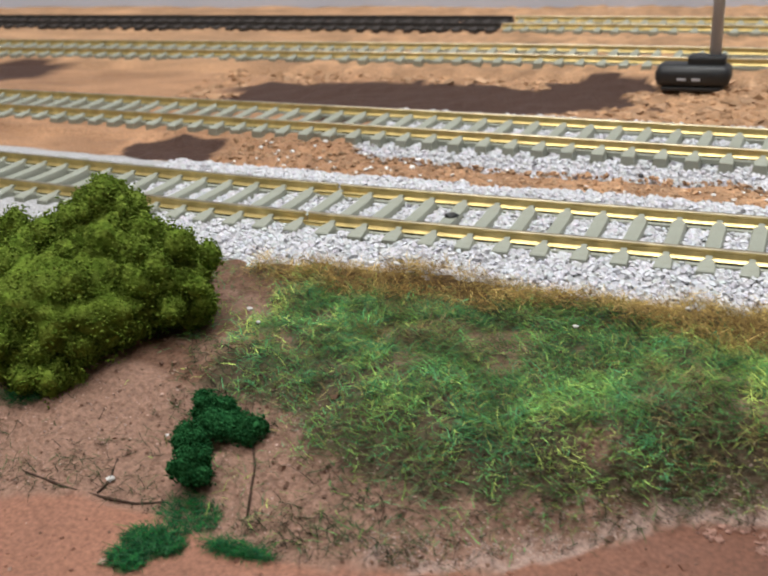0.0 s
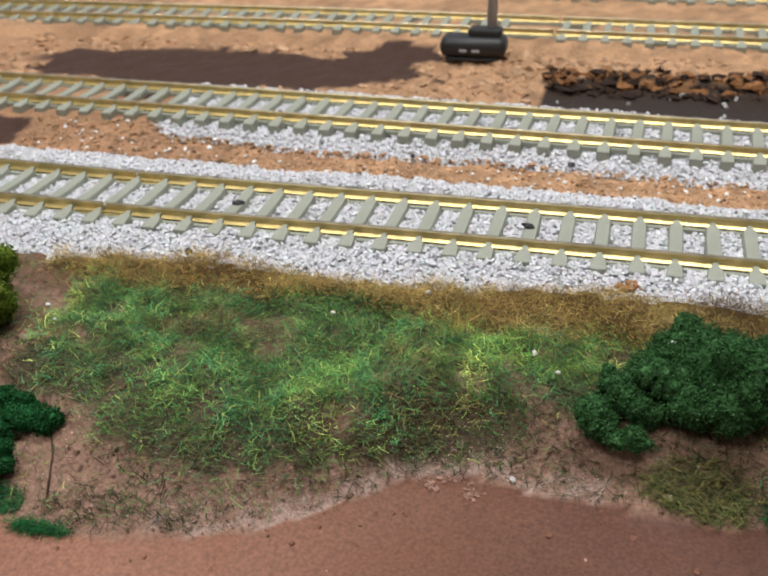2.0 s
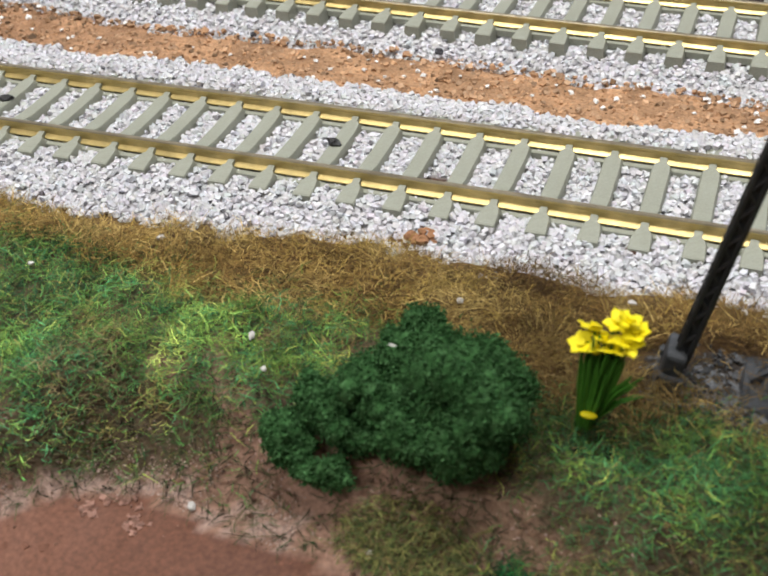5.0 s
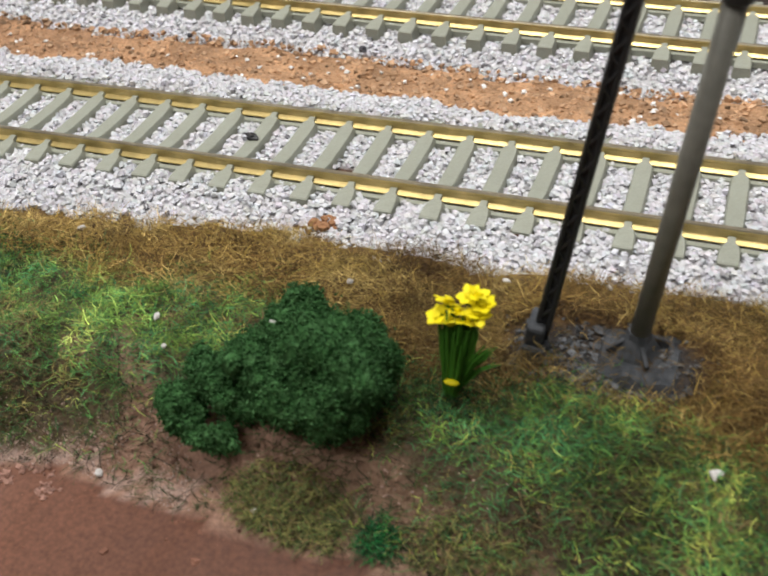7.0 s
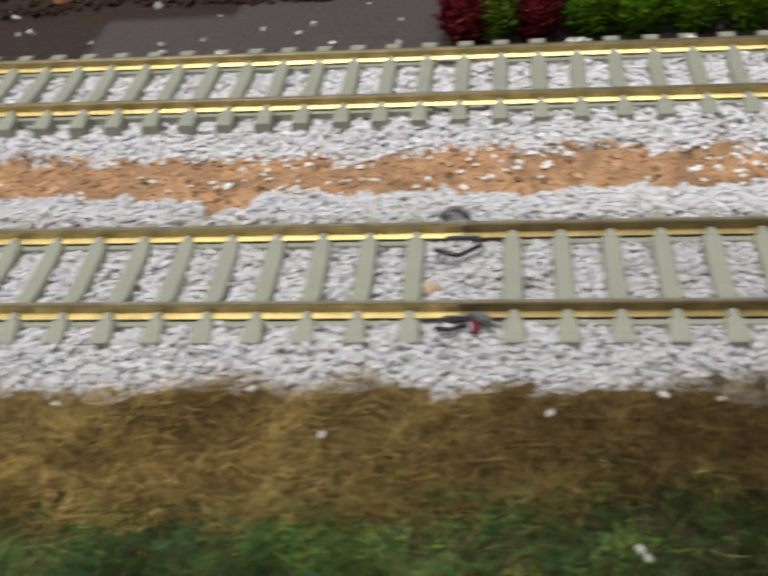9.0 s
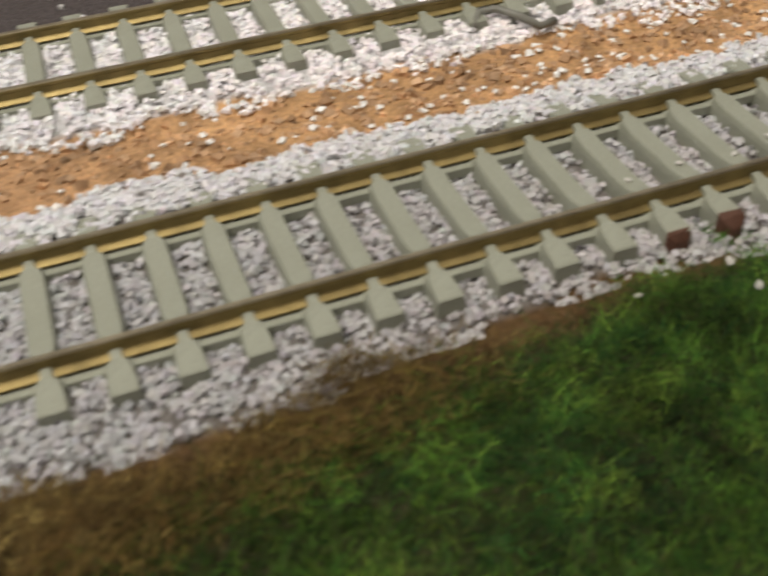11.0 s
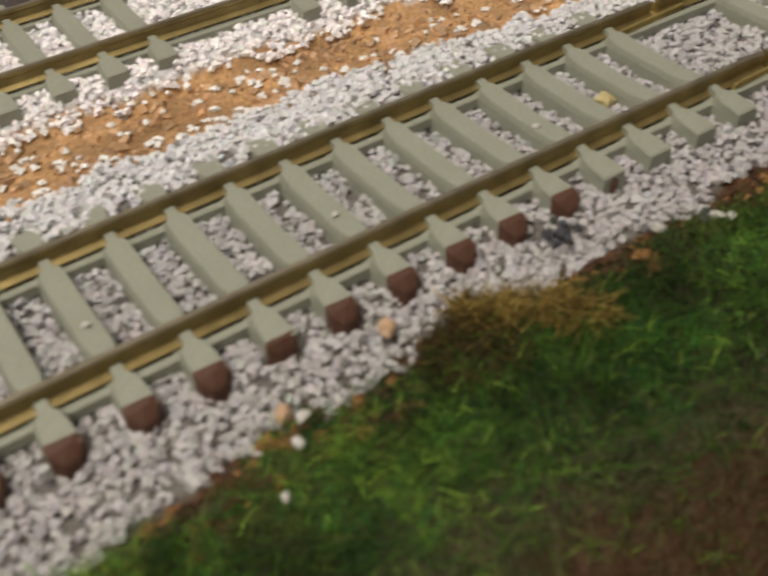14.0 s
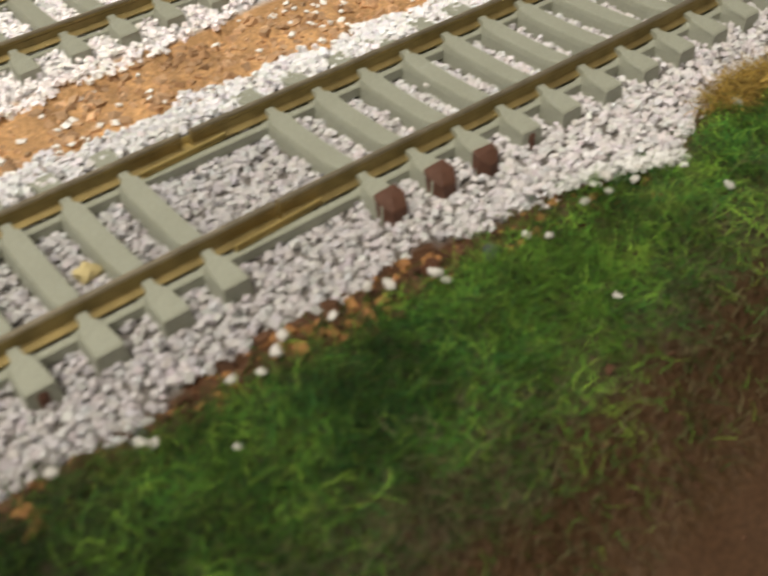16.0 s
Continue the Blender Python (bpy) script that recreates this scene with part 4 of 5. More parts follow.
# ---- bushes ----
def foliage(name, lobes, count, size, tones, label, seed, category="bush", tufts=0):
    """A clump of fine foam crumbs over several lobes; the crumbs lie in the outer shell of each."""
    r = np.random.default_rng(seed)
    lob = np.array(lobes, float)
    if tufts:
        k = r.choice(len(lob), tufts)
        e = r.normal(size=(tufts, 3))
        e[:, 2] = np.abs(e[:, 2]) * 0.9
        e /= np.linalg.norm(e, axis=1, keepdims=True)
        w = r.uniform(0.16, 0.30, (tufts, 1)) * lob[k, 3:].mean(axis=1, keepdims=True) + 0.05
        lob[:, 3:] *= 0.94
        lob = np.concatenate([lob, np.concatenate([lob[k, :3] + e * lob[k, 3:] * r.uniform(0.9, 1.12, (tufts, 1)), w, w, w * 1.15], 1)])
    area = (lob[:, 3] * lob[:, 4] + lob[:, 4] * lob[:, 5] + lob[:, 3] * lob[:, 5])
    pick = r.choice(len(lob), count, p=area / area.sum())
    d = r.normal(size=(count, 3))
    d /= np.linalg.norm(d, axis=1, keepdims=True)
    q3 = d * lob[pick, 3:]
    knob = 0.97 + 0.22 * np.array([noise.noise(Vector(q) * 3.2 + Vector((k, 0, seed))) for q, k in zip(q3, pick)]) + 0.16 * np.array(
        [noise.noise(Vector(q) * 8.0 + Vector((0, k, seed))) for q, k in zip(q3, pick)])
    rad = knob * (1.0 + np.where(r.random(count) < 0.45, np.abs(r.normal(0, 0.10, count)), -np.abs(r.normal(0, 0.04, count)))) * np.where(r.random(count) < 0.05, r.uniform(1, 1.12, count), 1)
    p = lob[pick, :3] + d * lob[pick, 3:] * rad[:, None]
    p += d * (np.abs(r.normal(0, 0.028, count)) * (r.random(count) < 0.5) + r.normal(0, 0.015, count))[:, None] * (size / 0.03)
    tone = np.array(tones)[r.choice(len(tones), count)] * r.uniform(0.7, 1.3, (count, 1))
    v, f, t = flakes(p, r.uniform(0.6, 1.4, count) * size * 1.1, tone)
    root = anchor(name, *(lob[0, :2]), lob[0, 2] - lob[0, 5])
    tagged(root, label, category)
    org = np.array([*lob[0, :2], lob[0, 2] - lob[0, 5]])
    ob = new("crown", mesh_from("crown", v - org, f, M_LEAF, t, True))
    ob.parent = root
    bm = bmesh.new()
    for k, l in enumerate(lob):
        r0 = bmesh.ops.create_icosphere(bm, subdivisions=4 if k < len(lobes) and count > 6000 else 3 if k < len(lobes) else 2, radius=1.0)
        for vert in r0["verts"]:
            e = vert.co.copy()
            q = Vector((e.x * l[3], e.y * l[4], e.z * l[5]))
            w = 0.93 + 0.21 * noise.noise(q * 3.2 + Vector((k, 0, seed))) + 0.15 * noise.noise(q * 8.0 + Vector((0, k, seed))) + 0.06 * noise.noise(q * 19.0)
            vert.co = Vector(l[:3] - org) + q * w
    me = bm_mesh("foam_core", bm, M_LEAF, True)
    at = me.color_attributes.new("tone", "FLOAT_COLOR", "POINT")
    mix = np.array(tones)[r.choice(len(tones), len(me.vertices))] * r.uniform(0.6, 1.2, (len(me.vertices), 1))
    at.data.foreach_set("color", np.concatenate([mix, np.ones((len(mix), 1))], 1).astype(np.float32).ravel())
    core = new("foam_core", me)
    core.parent = root
    return root


foliage("foam_tree", [(-9.2, -5.8, 0.25, 1.45, 1.25, 1.0), (-8.85, -5.1, 1.0, 0.85, 0.75, 0.85), (-8.0, -5.0, 0.45, 0.8, 0.75, 0.75), (-9.8, -6.3, -0.15, 1.0, 0.9, 0.75),
                      (-8.85, -5.1, 1.6, 0.45, 0.4, 0.42), (-9.2, -6.75, -0.55, 0.75, 0.55, 0.5), (-10.2, -5.4, 0.6, 1.0, 0.8, 0.7), (-7.6, -5.0, 0.1, 0.48, 0.45, 0.5),
                      (-8.5, -5.7, 0.05, 0.7, 0.6, 0.6), (-9.4, -5.2, 1.1, 0.6, 0.6, 0.6), (-8.2, -5.2, 0.95, 0.5, 0.5, 0.5), (-8.9, -6.3, -0.15, 0.65, 0.5, 0.5), (-7.85, -5.3, 0.2, 0.48, 0.45, 0.45)], 52000, 0.024,
        [(0.125, 0.185, 0.026), (0.15, 0.215, 0.032), (0.09, 0.145, 0.019), (0.185, 0.25, 0.042)], "large light green foam tree crown lying on the bank", 301, "tree", 110)
foliage("foam_bush", [(-5.85, -6.95, -0.72, 0.40, 0.30, 0.26), (-5.45, -6.95, -0.76, 0.28, 0.26, 0.22), (-5.8, -7.85, -0.88, 0.3, 0.26, 0.2), (-6.08, -7.4, -0.78, 0.22, 0.22, 0.2),
                      (-6.2, -6.75, -0.66, 0.2, 0.2, 0.2), (-5.95, -7.55, -0.88, 0.2, 0.22, 0.18)],
        11000, 0.019, [(0.022, 0.105, 0.034), (0.032, 0.135, 0.044), (0.014, 0.075, 0.024)], "small dark green foam bush on bare clay", 302, tufts=30)
foliage("foam_bush", [(4.72, -4.95, 0.2, 0.78, 0.66, 0.68), (5.2, -5.25, 0.42, 0.46, 0.42, 0.55), (4.12, -4.2, 0.0, 0.34, 0.36, 0.46), (4.3, -4.62, 0.3, 0.45, 0.42, 0.5),
                      (3.85, -5.0, 0.1, 0.42, 0.36, 0.42), (3.05, -5.55, -0.25, 0.24, 0.24, 0.28), (3.45, -5.3, -0.1, 0.3, 0.26, 0.28), (3.25, -5.25, 0.02, 0.22, 0.2, 0.26),
                      (3.5, -5.85, -0.5, 0.4, 0.18, 0.15), (3.08, -5.72, -0.4, 0.24, 0.2, 0.2), (4.4, -5.45, 0.0, 0.42, 0.28, 0.4), (4.95, -5.55, 0.05, 0.42, 0.26, 0.42), (3.72, -5.42, -0.22, 0.3, 0.22, 0.25)], 42000, 0.0205,
        [(0.05, 0.135, 0.045), (0.062, 0.155, 0.055), (0.038, 0.11, 0.036), (0.075, 0.175, 0.068)], "dark green foam bush on the grassy bank", 303, tufts=60)
for cx_, tone, w in ((20.3, "r", 0.5), (21.0, "g", 0.45), (21.75, "r", 0.5), (22.8, "y", 0.55), (23.8, "y", 0.6), (24.9, "y", 0.6), (26.0, "y", 0.55)):
    pal = {"r": [(0.16, 0.015, 0.025), (0.11, 0.01, 0.018), (0.2, 0.03, 0.03)], "g": [(0.10, 0.17, 0.02), (0.14, 0.2, 0.03), (0.07, 0.12, 0.015)],
           "y": [(0.09, 0.20, 0.012), (0.13, 0.25, 0.016), (0.06, 0.14, 0.01)]}[tone]
    nm = {"r": "dark red foam bush behind the rear track", "g": "olive green foam bush behind the rear track", "y": "bright green foam bush behind the rear track"}[tone]
    foliage("foam_bush", [(cx_, 8.15, 0.0, w, 0.5, 0.6), (cx_ + 0.15, 8.5, 0.45, w * 0.85, 0.5, 0.6), (cx_ - 0.1, 8.9, 0.8, w * 0.8, 0.5, 0.6)], 3500, 0.045, pal, nm, 310 + int(cx_))


# ---- lattice mast, round post, flowers ----
def lattice_mast():
    root = anchor("lattice_mast", 6.96, -3.5, -0.26)
    tagged(root, "black plastic lattice mast leaning over a grey foot block", "mast")
    bm = bmesh.new()
    add_box(bm, (0.34, 0.5, 0.2), (-0.02, -0.05, -0.02), bevel=0.03)
    add_box(bm, (0.24, 0.44, 0.52), (0.0, -0.02, 0.26), Matrix.Rotation(0.14, 4, "Y"), bevel=0.05)
    add_box(bm, (0.30, 0.16, 0.2), (0.0, -0.22, 0.14), Matrix.Rotation(0.14, 4, "Y"), bevel=0.04)
    add_box(bm, (0.1, 0.1, 0.1), (-0.12, 0.18, 0.22), bevel=0.02)
    part("foot", bm, M_BASE, root, "dark grey foot block")
    top = Vector((0.95, -0.2, 5.6))
    foot = Vector((0.06, 0.0, 0.25))
    axis = top - foot
    w = 0.07
    corner = [Vector((a * w, b * w, 0)) for a, b in ((-1, -1), (1, -1), (1, 1), (-1, 1))]
    for c in corner:
        bm = bmesh.new()
        add_tube(bm, [foot + c, top + c * 0.8], [0.036, 0.032], 6)
        part("leg", bm, M_BLACK, root)
    steps = 30
    for a in range(4):
        bm = bmesh.new()
        add_tube(bm, [foot + axis * (k / steps) + corner[(a + k) % 2 + a if a < 3 else (3 if k % 2 else 0)] * 0.95 for k in range(steps + 1)], [0.03] * (steps + 1), 5)
        part("bracing", bm, M_BLACK, root)
    bm = bmesh.new()
    add_tube(bm, [foot, top], [0.062, 0.055], 8)
    part("core", bm, M_BLACK, root)
    return root


def round_post():
    root = anchor("signal_post", 8.18, -3.28, -0.28)
    tagged(root, "grey round plastic post with a black collar on a ribbed base", "post")
    bm = bmesh.new()
    bmesh.ops.create_grid(bm, x_segments=14, y_segments=14, size=0.5)
    for v in bm.verts:
        rim = max(abs(v.co.x), abs(v.co.y)) / 0.5
        v.co = Vector((v.co.x * 1.06 + 0.04, v.co.y * 1.0 - 0.1, 0.09 - (0.17 if rim > 0.98 else 0.03 if rim > 0.83 else 0.0) + 0.09 * noise.noise(v.co * 5.0) + 0.03 * noise.noise(v.co * 14.0)))
    low = bmesh.ops.extrude_face_region(bm, geom=bm.faces[:])["geom"]
    for v in low:
        if isinstance(v, bmesh.types.BMVert):
            v.co.z = -0.16
    part("base_plate", bm, M_BASE, root, "scuffed dark grey base plate")
    bm = bmesh.new()
    add_tube(bm, [(0, 0, 0.02), (0, 0, 0.12), (0, 0, 0.32), (0, 0, 0.40)], [0.34, 0.29, 0.165, 0.145], 8)
    part("flared_socket", bm, M_BASE, root)
    for k in range(4):
        a = k * math.pi / 2 + 0.4
        bm = bmesh.new()
        add_box(bm, (0.26, 0.06, 0.2), (0.25 * math.cos(a), 0.25 * math.sin(a), 0.14), Matrix.Rotation(a, 4, "Z") @ Matrix.Rotation(0.5, 4, "Y"), bevel=0.015)
        part("rib", bm, M_BASE, root)
    bm = bmesh.new()
    add_tube(bm, [(0, 0, 0.3), (0.22, -0.2, 2.4), (0.47, -0.45, 4.85)], [0.124, 0.122, 0.12], 20)
    part("shaft", bm, M_GREY, root, smooth=True)
    bm = bmesh.new()
    add_tube(bm, [(0.465, -0.445, 4.78), (0.47, -0.45, 4.83), (0.50, -0.48, 5.1), (0.52, -0.5, 5.4)], [0.13, 0.165, 0.165, 0.155], 18)
    part("collar", bm, M_BLACK, root, "glossy black collar")
    bm = bmesh.new()
    add_box(bm, (1.3, 0.16, 0.14), (-0.05, -0.48, 5.2), Matrix.Rotation(0.02, 4, "Y"), bevel=0.03)
    part("bracket", bm, M_BLACK, root)
    return root


def flower_bunch():
    root = anchor("flower_bunch", 6.14, -4.5, -0.32)
    tagged(root, "bunch of yellow model flowers on dark green stems", "flowers")
    r = random.Random(5)
    for k in range(60):
        a, q = r.uniform(0, 6.28), math.sqrt(r.random())
        b = Vector((0.075 * q * math.cos(a), 0.07 * q * math.sin(a), 0))
        t = Vector((0.12 + 0.25 * q * math.cos(a), 0.15 * q * math.sin(a), r.uniform(0.95, 1.45)))
        m = b.lerp(t, 0.5) + Vector((r.uniform(-0.03, 0.03), r.uniform(-0.03, 0.03), 0))
        bm = bmesh.new()
        add_tube(bm, [b, m, t], [0.024, 0.032, 0.012], 5)
        part("stem", bm, M_STEM, root)
    for k in range(16):
        a = r.uniform(-0.5, 0.5)
        t = Vector((r.uniform(0.3, 0.62), 0.25 * a, r.uniform(0.5, 1.0)))
        bm = bmesh.new()
        add_tube(bm, [Vector((0.06, 0, 0.05)), t * 0.55 + Vector((0.02, 0, 0.12)), t], [0.02, 0.026, 0.006], 4)
        part("leaf", bm, M_STEM, root)
    for x, y, z in ((-0.08, -0.08, 1.28), (0.05, -0.12, 1.22), (-0.02, 0.0, 1.42), (0.13, -0.06, 1.34), (0.33, 0.03, 1.56), (0.24, 0.08, 1.50), (0.36, -0.08, 1.38), (0.42, 0.0, 1.46), (0.26, -0.1, 1.28)):
        tip = Matrix.Translation((x, y, z)) @ Matrix.Rotation(r.uniform(-0.7, 0.7), 4, "X") @ Matrix.Rotation(r.uniform(-0.5, 0.5), 4, "Y")
        bm = bmesh.new()
        add_tube(bm, [tip @ Vector((0, 0, -0.01)), tip @ Vector((0, 0, 0.05)), tip @ Vector((0, 0, 0.09))], [0.02, 0.035, 0.05], 7)
        blossom = part("blossom", bm, M_PETAL, root)
        for k in range(6):
            m = tip @ Matrix.Rotation(k * math.pi / 3 + r.uniform(-0.2, 0.2), 4, "Z") @ Matrix.Rotation(r.uniform(-0.75, -0.05), 4, "Y")
            bm = bmesh.new()
            rim = [(0.01, -0.02, 0), (0.07, -0.065, 0.014), (0.13, -0.052, 0.004), (0.175, 0.0, -0.014), (0.13, 0.052, 0.004), (0.07, 0.065, 0.014), (0.01, 0.02, 0)]
            ring = [bm.verts.new(m @ Vector(q)) for q in rim]
            under = [bm.verts.new(m @ (Vector(q) - Vector((0, 0, 0.014)))) for q in rim]
            bm.faces.new(ring)
            bm.faces.new(under[::-1])
            for q in range(7):
                bm.faces.new((ring[q], under[q], under[(q + 1) % 7], ring[(q + 1) % 7]))
            part("petal", bm, M_PETAL, blossom)
    bm = bmesh.new()
    bmesh.ops.create_uvsphere(bm, u_segments=8, v_segments=6, radius=1.0, matrix=Matrix.Translation((0.06, -0.16, 0.36)) @ Matrix.Diagonal((0.1, 0.05, 0.035, 1)))
    part("petal", bm, M_PETAL, root, "fallen yellow petal")
    return root


lattice_mast()
round_post()
flower_bunch()


# ---- loose stones, pebbles, bits ----
def pebble(name, x, y, z, size, material, label, category="stone", seed=0):
    r = random.Random(seed)
    bm = bmesh.new()
    bmesh.ops.create_icosphere(bm, subdivisions=2 if max(size) > 0.18 else 1, radius=0.5)
    for v in bm.verts:
        v.co *= 1 + 0.6 * (noise.noise(v.co * 2.3 + Vector((seed * 1.7, 0, 0))))
        v.co = Vector((v.co.x * size[0], v.co.y * size[1], v.co.z * size[2]))
    ob = new(name, bm_mesh(name, bm, material))
    ob.matrix_basis = Matrix.Translation(Vector((x, y, z)) * S) @ Matrix.Rotation(r.uniform(0, 6), 4, "Z")
    return tagged(ob, label, category)


M_WHITESTONE = mat("white_stone", rough=0.8, colour=(0.66, 0.64, 0.62), colour2=(0.5, 0.48, 0.46), vary=0.1, grain=12.0)
M_PEACH = mat("peach_stone", rough=0.8, colour=(0.56, 0.38, 0.26), colour2=(0.46, 0.29, 0.18), vary=0.15, grain=10.0)
M_YELLOWSTONE = mat("yellow_stone", rough=0.75, colour=(0.55, 0.47, 0.26), colour2=(0.5, 0.4, 0.2), vary=0.1)
M_SLATE = mat("slate_stone", rough=0.7, colour=(0.06, 0.065, 0.08), colour2=(0.10, 0.10, 0.115), vary=0.2, grain=8.0, bump=0.02)
M_RUSTCLAY = mat("dark_clay_lump", rough=0.85, colour=(0.17, 0.07, 0.036), colour2=(0.09, 0.038, 0.022), vary=0.3, grain=8.0, bump=0.03)

for k, (x, y, z, w) in enumerate(((-4.90, 0.09, -0.01, 0.26), (1.33, 0.12, -0.01, 0.28), (-5.14, -1.99, -0.18, 0.22))):
    pebble("black_pebble", x, y, z, (w, w * 0.6, 0.12), M_BLACK, "small smooth black pebble lying in the ballast", "pebble", 10 + k)
for k, (x, y, w) in enumerate(((-6.2, 6.4, 0.2), (-5.3, 6.4, 0.16), (24.6, 3.55, 0.2), (1.9, 4.0, 0.2), (-1.9, 3.9, 0.15))):
    pebble("black_pebble", x, y, -0.2, (w, w * 0.7, 0.12), M_SLATE, "small dark pebble on the rear ballast", "pebble", 20 + k)
STRAYS = [(-6.80, -4.44), (-6.30, -5.01), (-0.08, -2.91), (-1.55, -3.89), (2.40, -4.85), (1.98, -4.30), (1.92, -6.16), (4.21, -6.29), (1.37, -2.35), (1.6, -2.5),
          (6.38, -2.64), (-4.97, -2.56), (-4.68, -2.37), (-5.12, -2.42), (-4.9, -2.6), (-0.3, -2.59), (7.68, -2.35), (8.13, -2.33), (7.3, -2.2), (4.32, -3.1),
          (9.22, -5.05), (9.28, -5.0), (10.98, -2.55), (12.78, -2.45), (13.71, -2.6), (15.29, -2.82), (16.76, -2.45), (17.79, -2.62), (18.76, -3.37), (21.42, -3.07),
          (22.75, -2.81), (22.72, -2.57), (23.4, -2.83), (23.18, -2.5), (22.27, -4.73), (25.2, -2.99), (23.96, -3.23), (24.02, -2.65), (24.58, -2.8),
          (27.42, -4.73), (22.34, -4.81), (-6.65, -7.17), (-7.09, -8.02)]
STRAYS2 = [(36.7, -2.6), (37.83, -2.54), (37.89, -2.95), (38.13, -3.44), (38.7, -2.59), (39.29, -2.8), (39.63, -2.95), (41.97, -3.05), (44.63, -3.27), (44.34, -3.43),
           (42.04, -3.1), (47.94, -3.05), (48.31, -3.0), (47.77, -3.25), (47.42, -3.63), (51.86, -3.2), (52.57, -3.39), (54.51, -3.43), (54.06, -3.3), (53.92, -3.38),
           (53.72, -3.41), (53.48, -3.3), (52.56, -3.34), (52.64, -3.45), (53.11, -3.91), (55.03, -3.3), (55.22, -3.4), (55.71, -3.51), (55.72, -3.65), (56.89, -3.9),
           (56.75, -3.73), (58.74, -4.71), (57.76, -3.94), (56.7, -4.89), (60.18, -3.87), (57.9, -3.8), (58.3, -3.9), (58.1, -4.0), (58.6, -3.95), (57.5, -3.85)]
for k, (x, y) in enumerate(STRAYS + STRAYS2):
    w = random.Random(k).uniform(0.08, 0.12) * (1.2 if (8 < x < 36 or x > 50) and y > -4.5 else 1)
    ob = pebble("white_stone", x, y, float(ground_height(x, y)) + (0.04 if y < edge_green(x) + 0.4 else 0.34 if 8 < x < 36 and y > edge_ochre(x) else 0.17 if 8 < x < 36 or x > 50 else 0.26 if y > edge_ochre(x) and x < 8 else 0.22), (w * 1.2, w * 0.85, w * 0.7), M_WHITESTONE, "stray white ballast stone lying on the grass", "stone", 40 + k)
    ob["group"] = "stray stones on the bank"
for k, (x, y) in enumerate(((37.63, -0.91), (38.34, -0.87), (39.62, -0.82), (40.29, -0.92), (46.97, -0.92), (49.6, -1.02), (52.2, -1.12), (39.03, -0.97), (44.3, -0.85), (57.9, -1.1))):
    ob = pebble("white_stone", x, y, -0.02, (0.1, 0.075, 0.06), M_WHITESTONE, "tiny pale stone caught on a sleeper", "stone", 400 + k)
    ob["group"] = "stones on the sleepers"
pebble("white_stone", 4.04, -4.81, 0.62, (0.13, 0.1, 0.09), M_WHITESTONE, "white stone caught in the dark green bush", "stone", 300)
M_ORANGECLAY = mat("orange_clay_lump", rough=0.9, colour=(0.40, 0.215, 0.115), colour2=(0.27, 0.125, 0.06), vary=0.3, grain=10.0, bump=0.04, bump_size=12.0)
r = random.Random(77)
for k in range(15):
    w = r.uniform(0.11, 0.2)
    ob = pebble("clay_lump", 3.38 + r.uniform(-0.2, 0.22), -1.74 + r.uniform(-0.13, 0.13), -0.19 + 0.02 * (k % 3), (w, w * 0.8, w * 0.75), M_ORANGECLAY, "orange clay crumb at the edge of the ballast", "clay lump", 500 + k)
    ob["group"] = "clay crumbs in the ballast"
for k, (x, y, w) in enumerate(((3.12, -1.72, 0.17), (3.1, -1.84, 0.15), (3.2, -1.9, 0.14), (3.62, -1.62, 0.13), (3.12, -0.3, 0.2), (3.22, -0.5, 0.18), (3.1, -0.62, 0.15))):
    pebble("clay_lump", x, y, -0.25, (w, w * 0.8, w * 0.7), M_RUSTCLAY, "dark brown clay crumb in a gap of the ballast", "clay lump", 360 + k)
pebble("clay_lump", -2.28, -1.7, -0.24, (0.2, 0.14, 0.12), M_RUSTCLAY, "rust-brown clay crumb in the ballast", "clay lump", 302)
pebble("yellow_stone", 53.33, -1.06, -0.17, (0.26, 0.22, 0.18), M_YELLOWSTONE, "pale yellow stone between the rails", "stone", 303)
pebble("peach_stone", 49.13, -2.53, -0.16, (0.2, 0.17, 0.12), M_PEACH, "peach-coloured stone in the ballast", "stone", 304)
pebble("peach_stone", 47.9, -2.75, -0.22, (0.22, 0.15, 0.12), M_PEACH, "peach-coloured stone at the edge of the grass", "stone", 305)
for k, (x, y, w) in enumerate(((51.1, -2.5, 0.13), (51.32, -2.48, 0.11), (51.2, -2.68, 0.12), (51.4, -2.62, 0.1), (51.08, -2.66, 0.09))):
    pebble("slate_stone", x, y, -0.13, (w, w * 0.9, w), M_SLATE, "dark slate-grey stone chip in the ballast", "stone", 340 + k)
pebble("slate_stone", 51.23, -2.57, -0.14, (0.18, 0.16, 0.16), M_SLATE, "dark slate-grey stone in the ballast", "stone", 306)
pebble("slate_stone", 52.6, -3.2, -0.24, (0.2, 0.16, 0.13), M_SLATE, "dark slate-grey stone at the edge of the ballast", "stone", 307)
pebble("slate_stone", 56.4, -3.6, -0.25, (0.24, 0.18, 0.13), M_SLATE, "dark slate-grey stone at the edge of the ballast", "stone", 308)
for k, (x, y) in enumerate(((23.5, -2.25), (24.0, -2.3), (24.9, -2.42), (26.3, -2.5), (27.4, -2.52), (29.0, -2.5))):
    pebble("slate_stone", x, y, -0.19, (0.26, 0.17, 0.14), M_SLATE, "small slate-grey stone at the edge of the ballast", "stone", 320 + k)
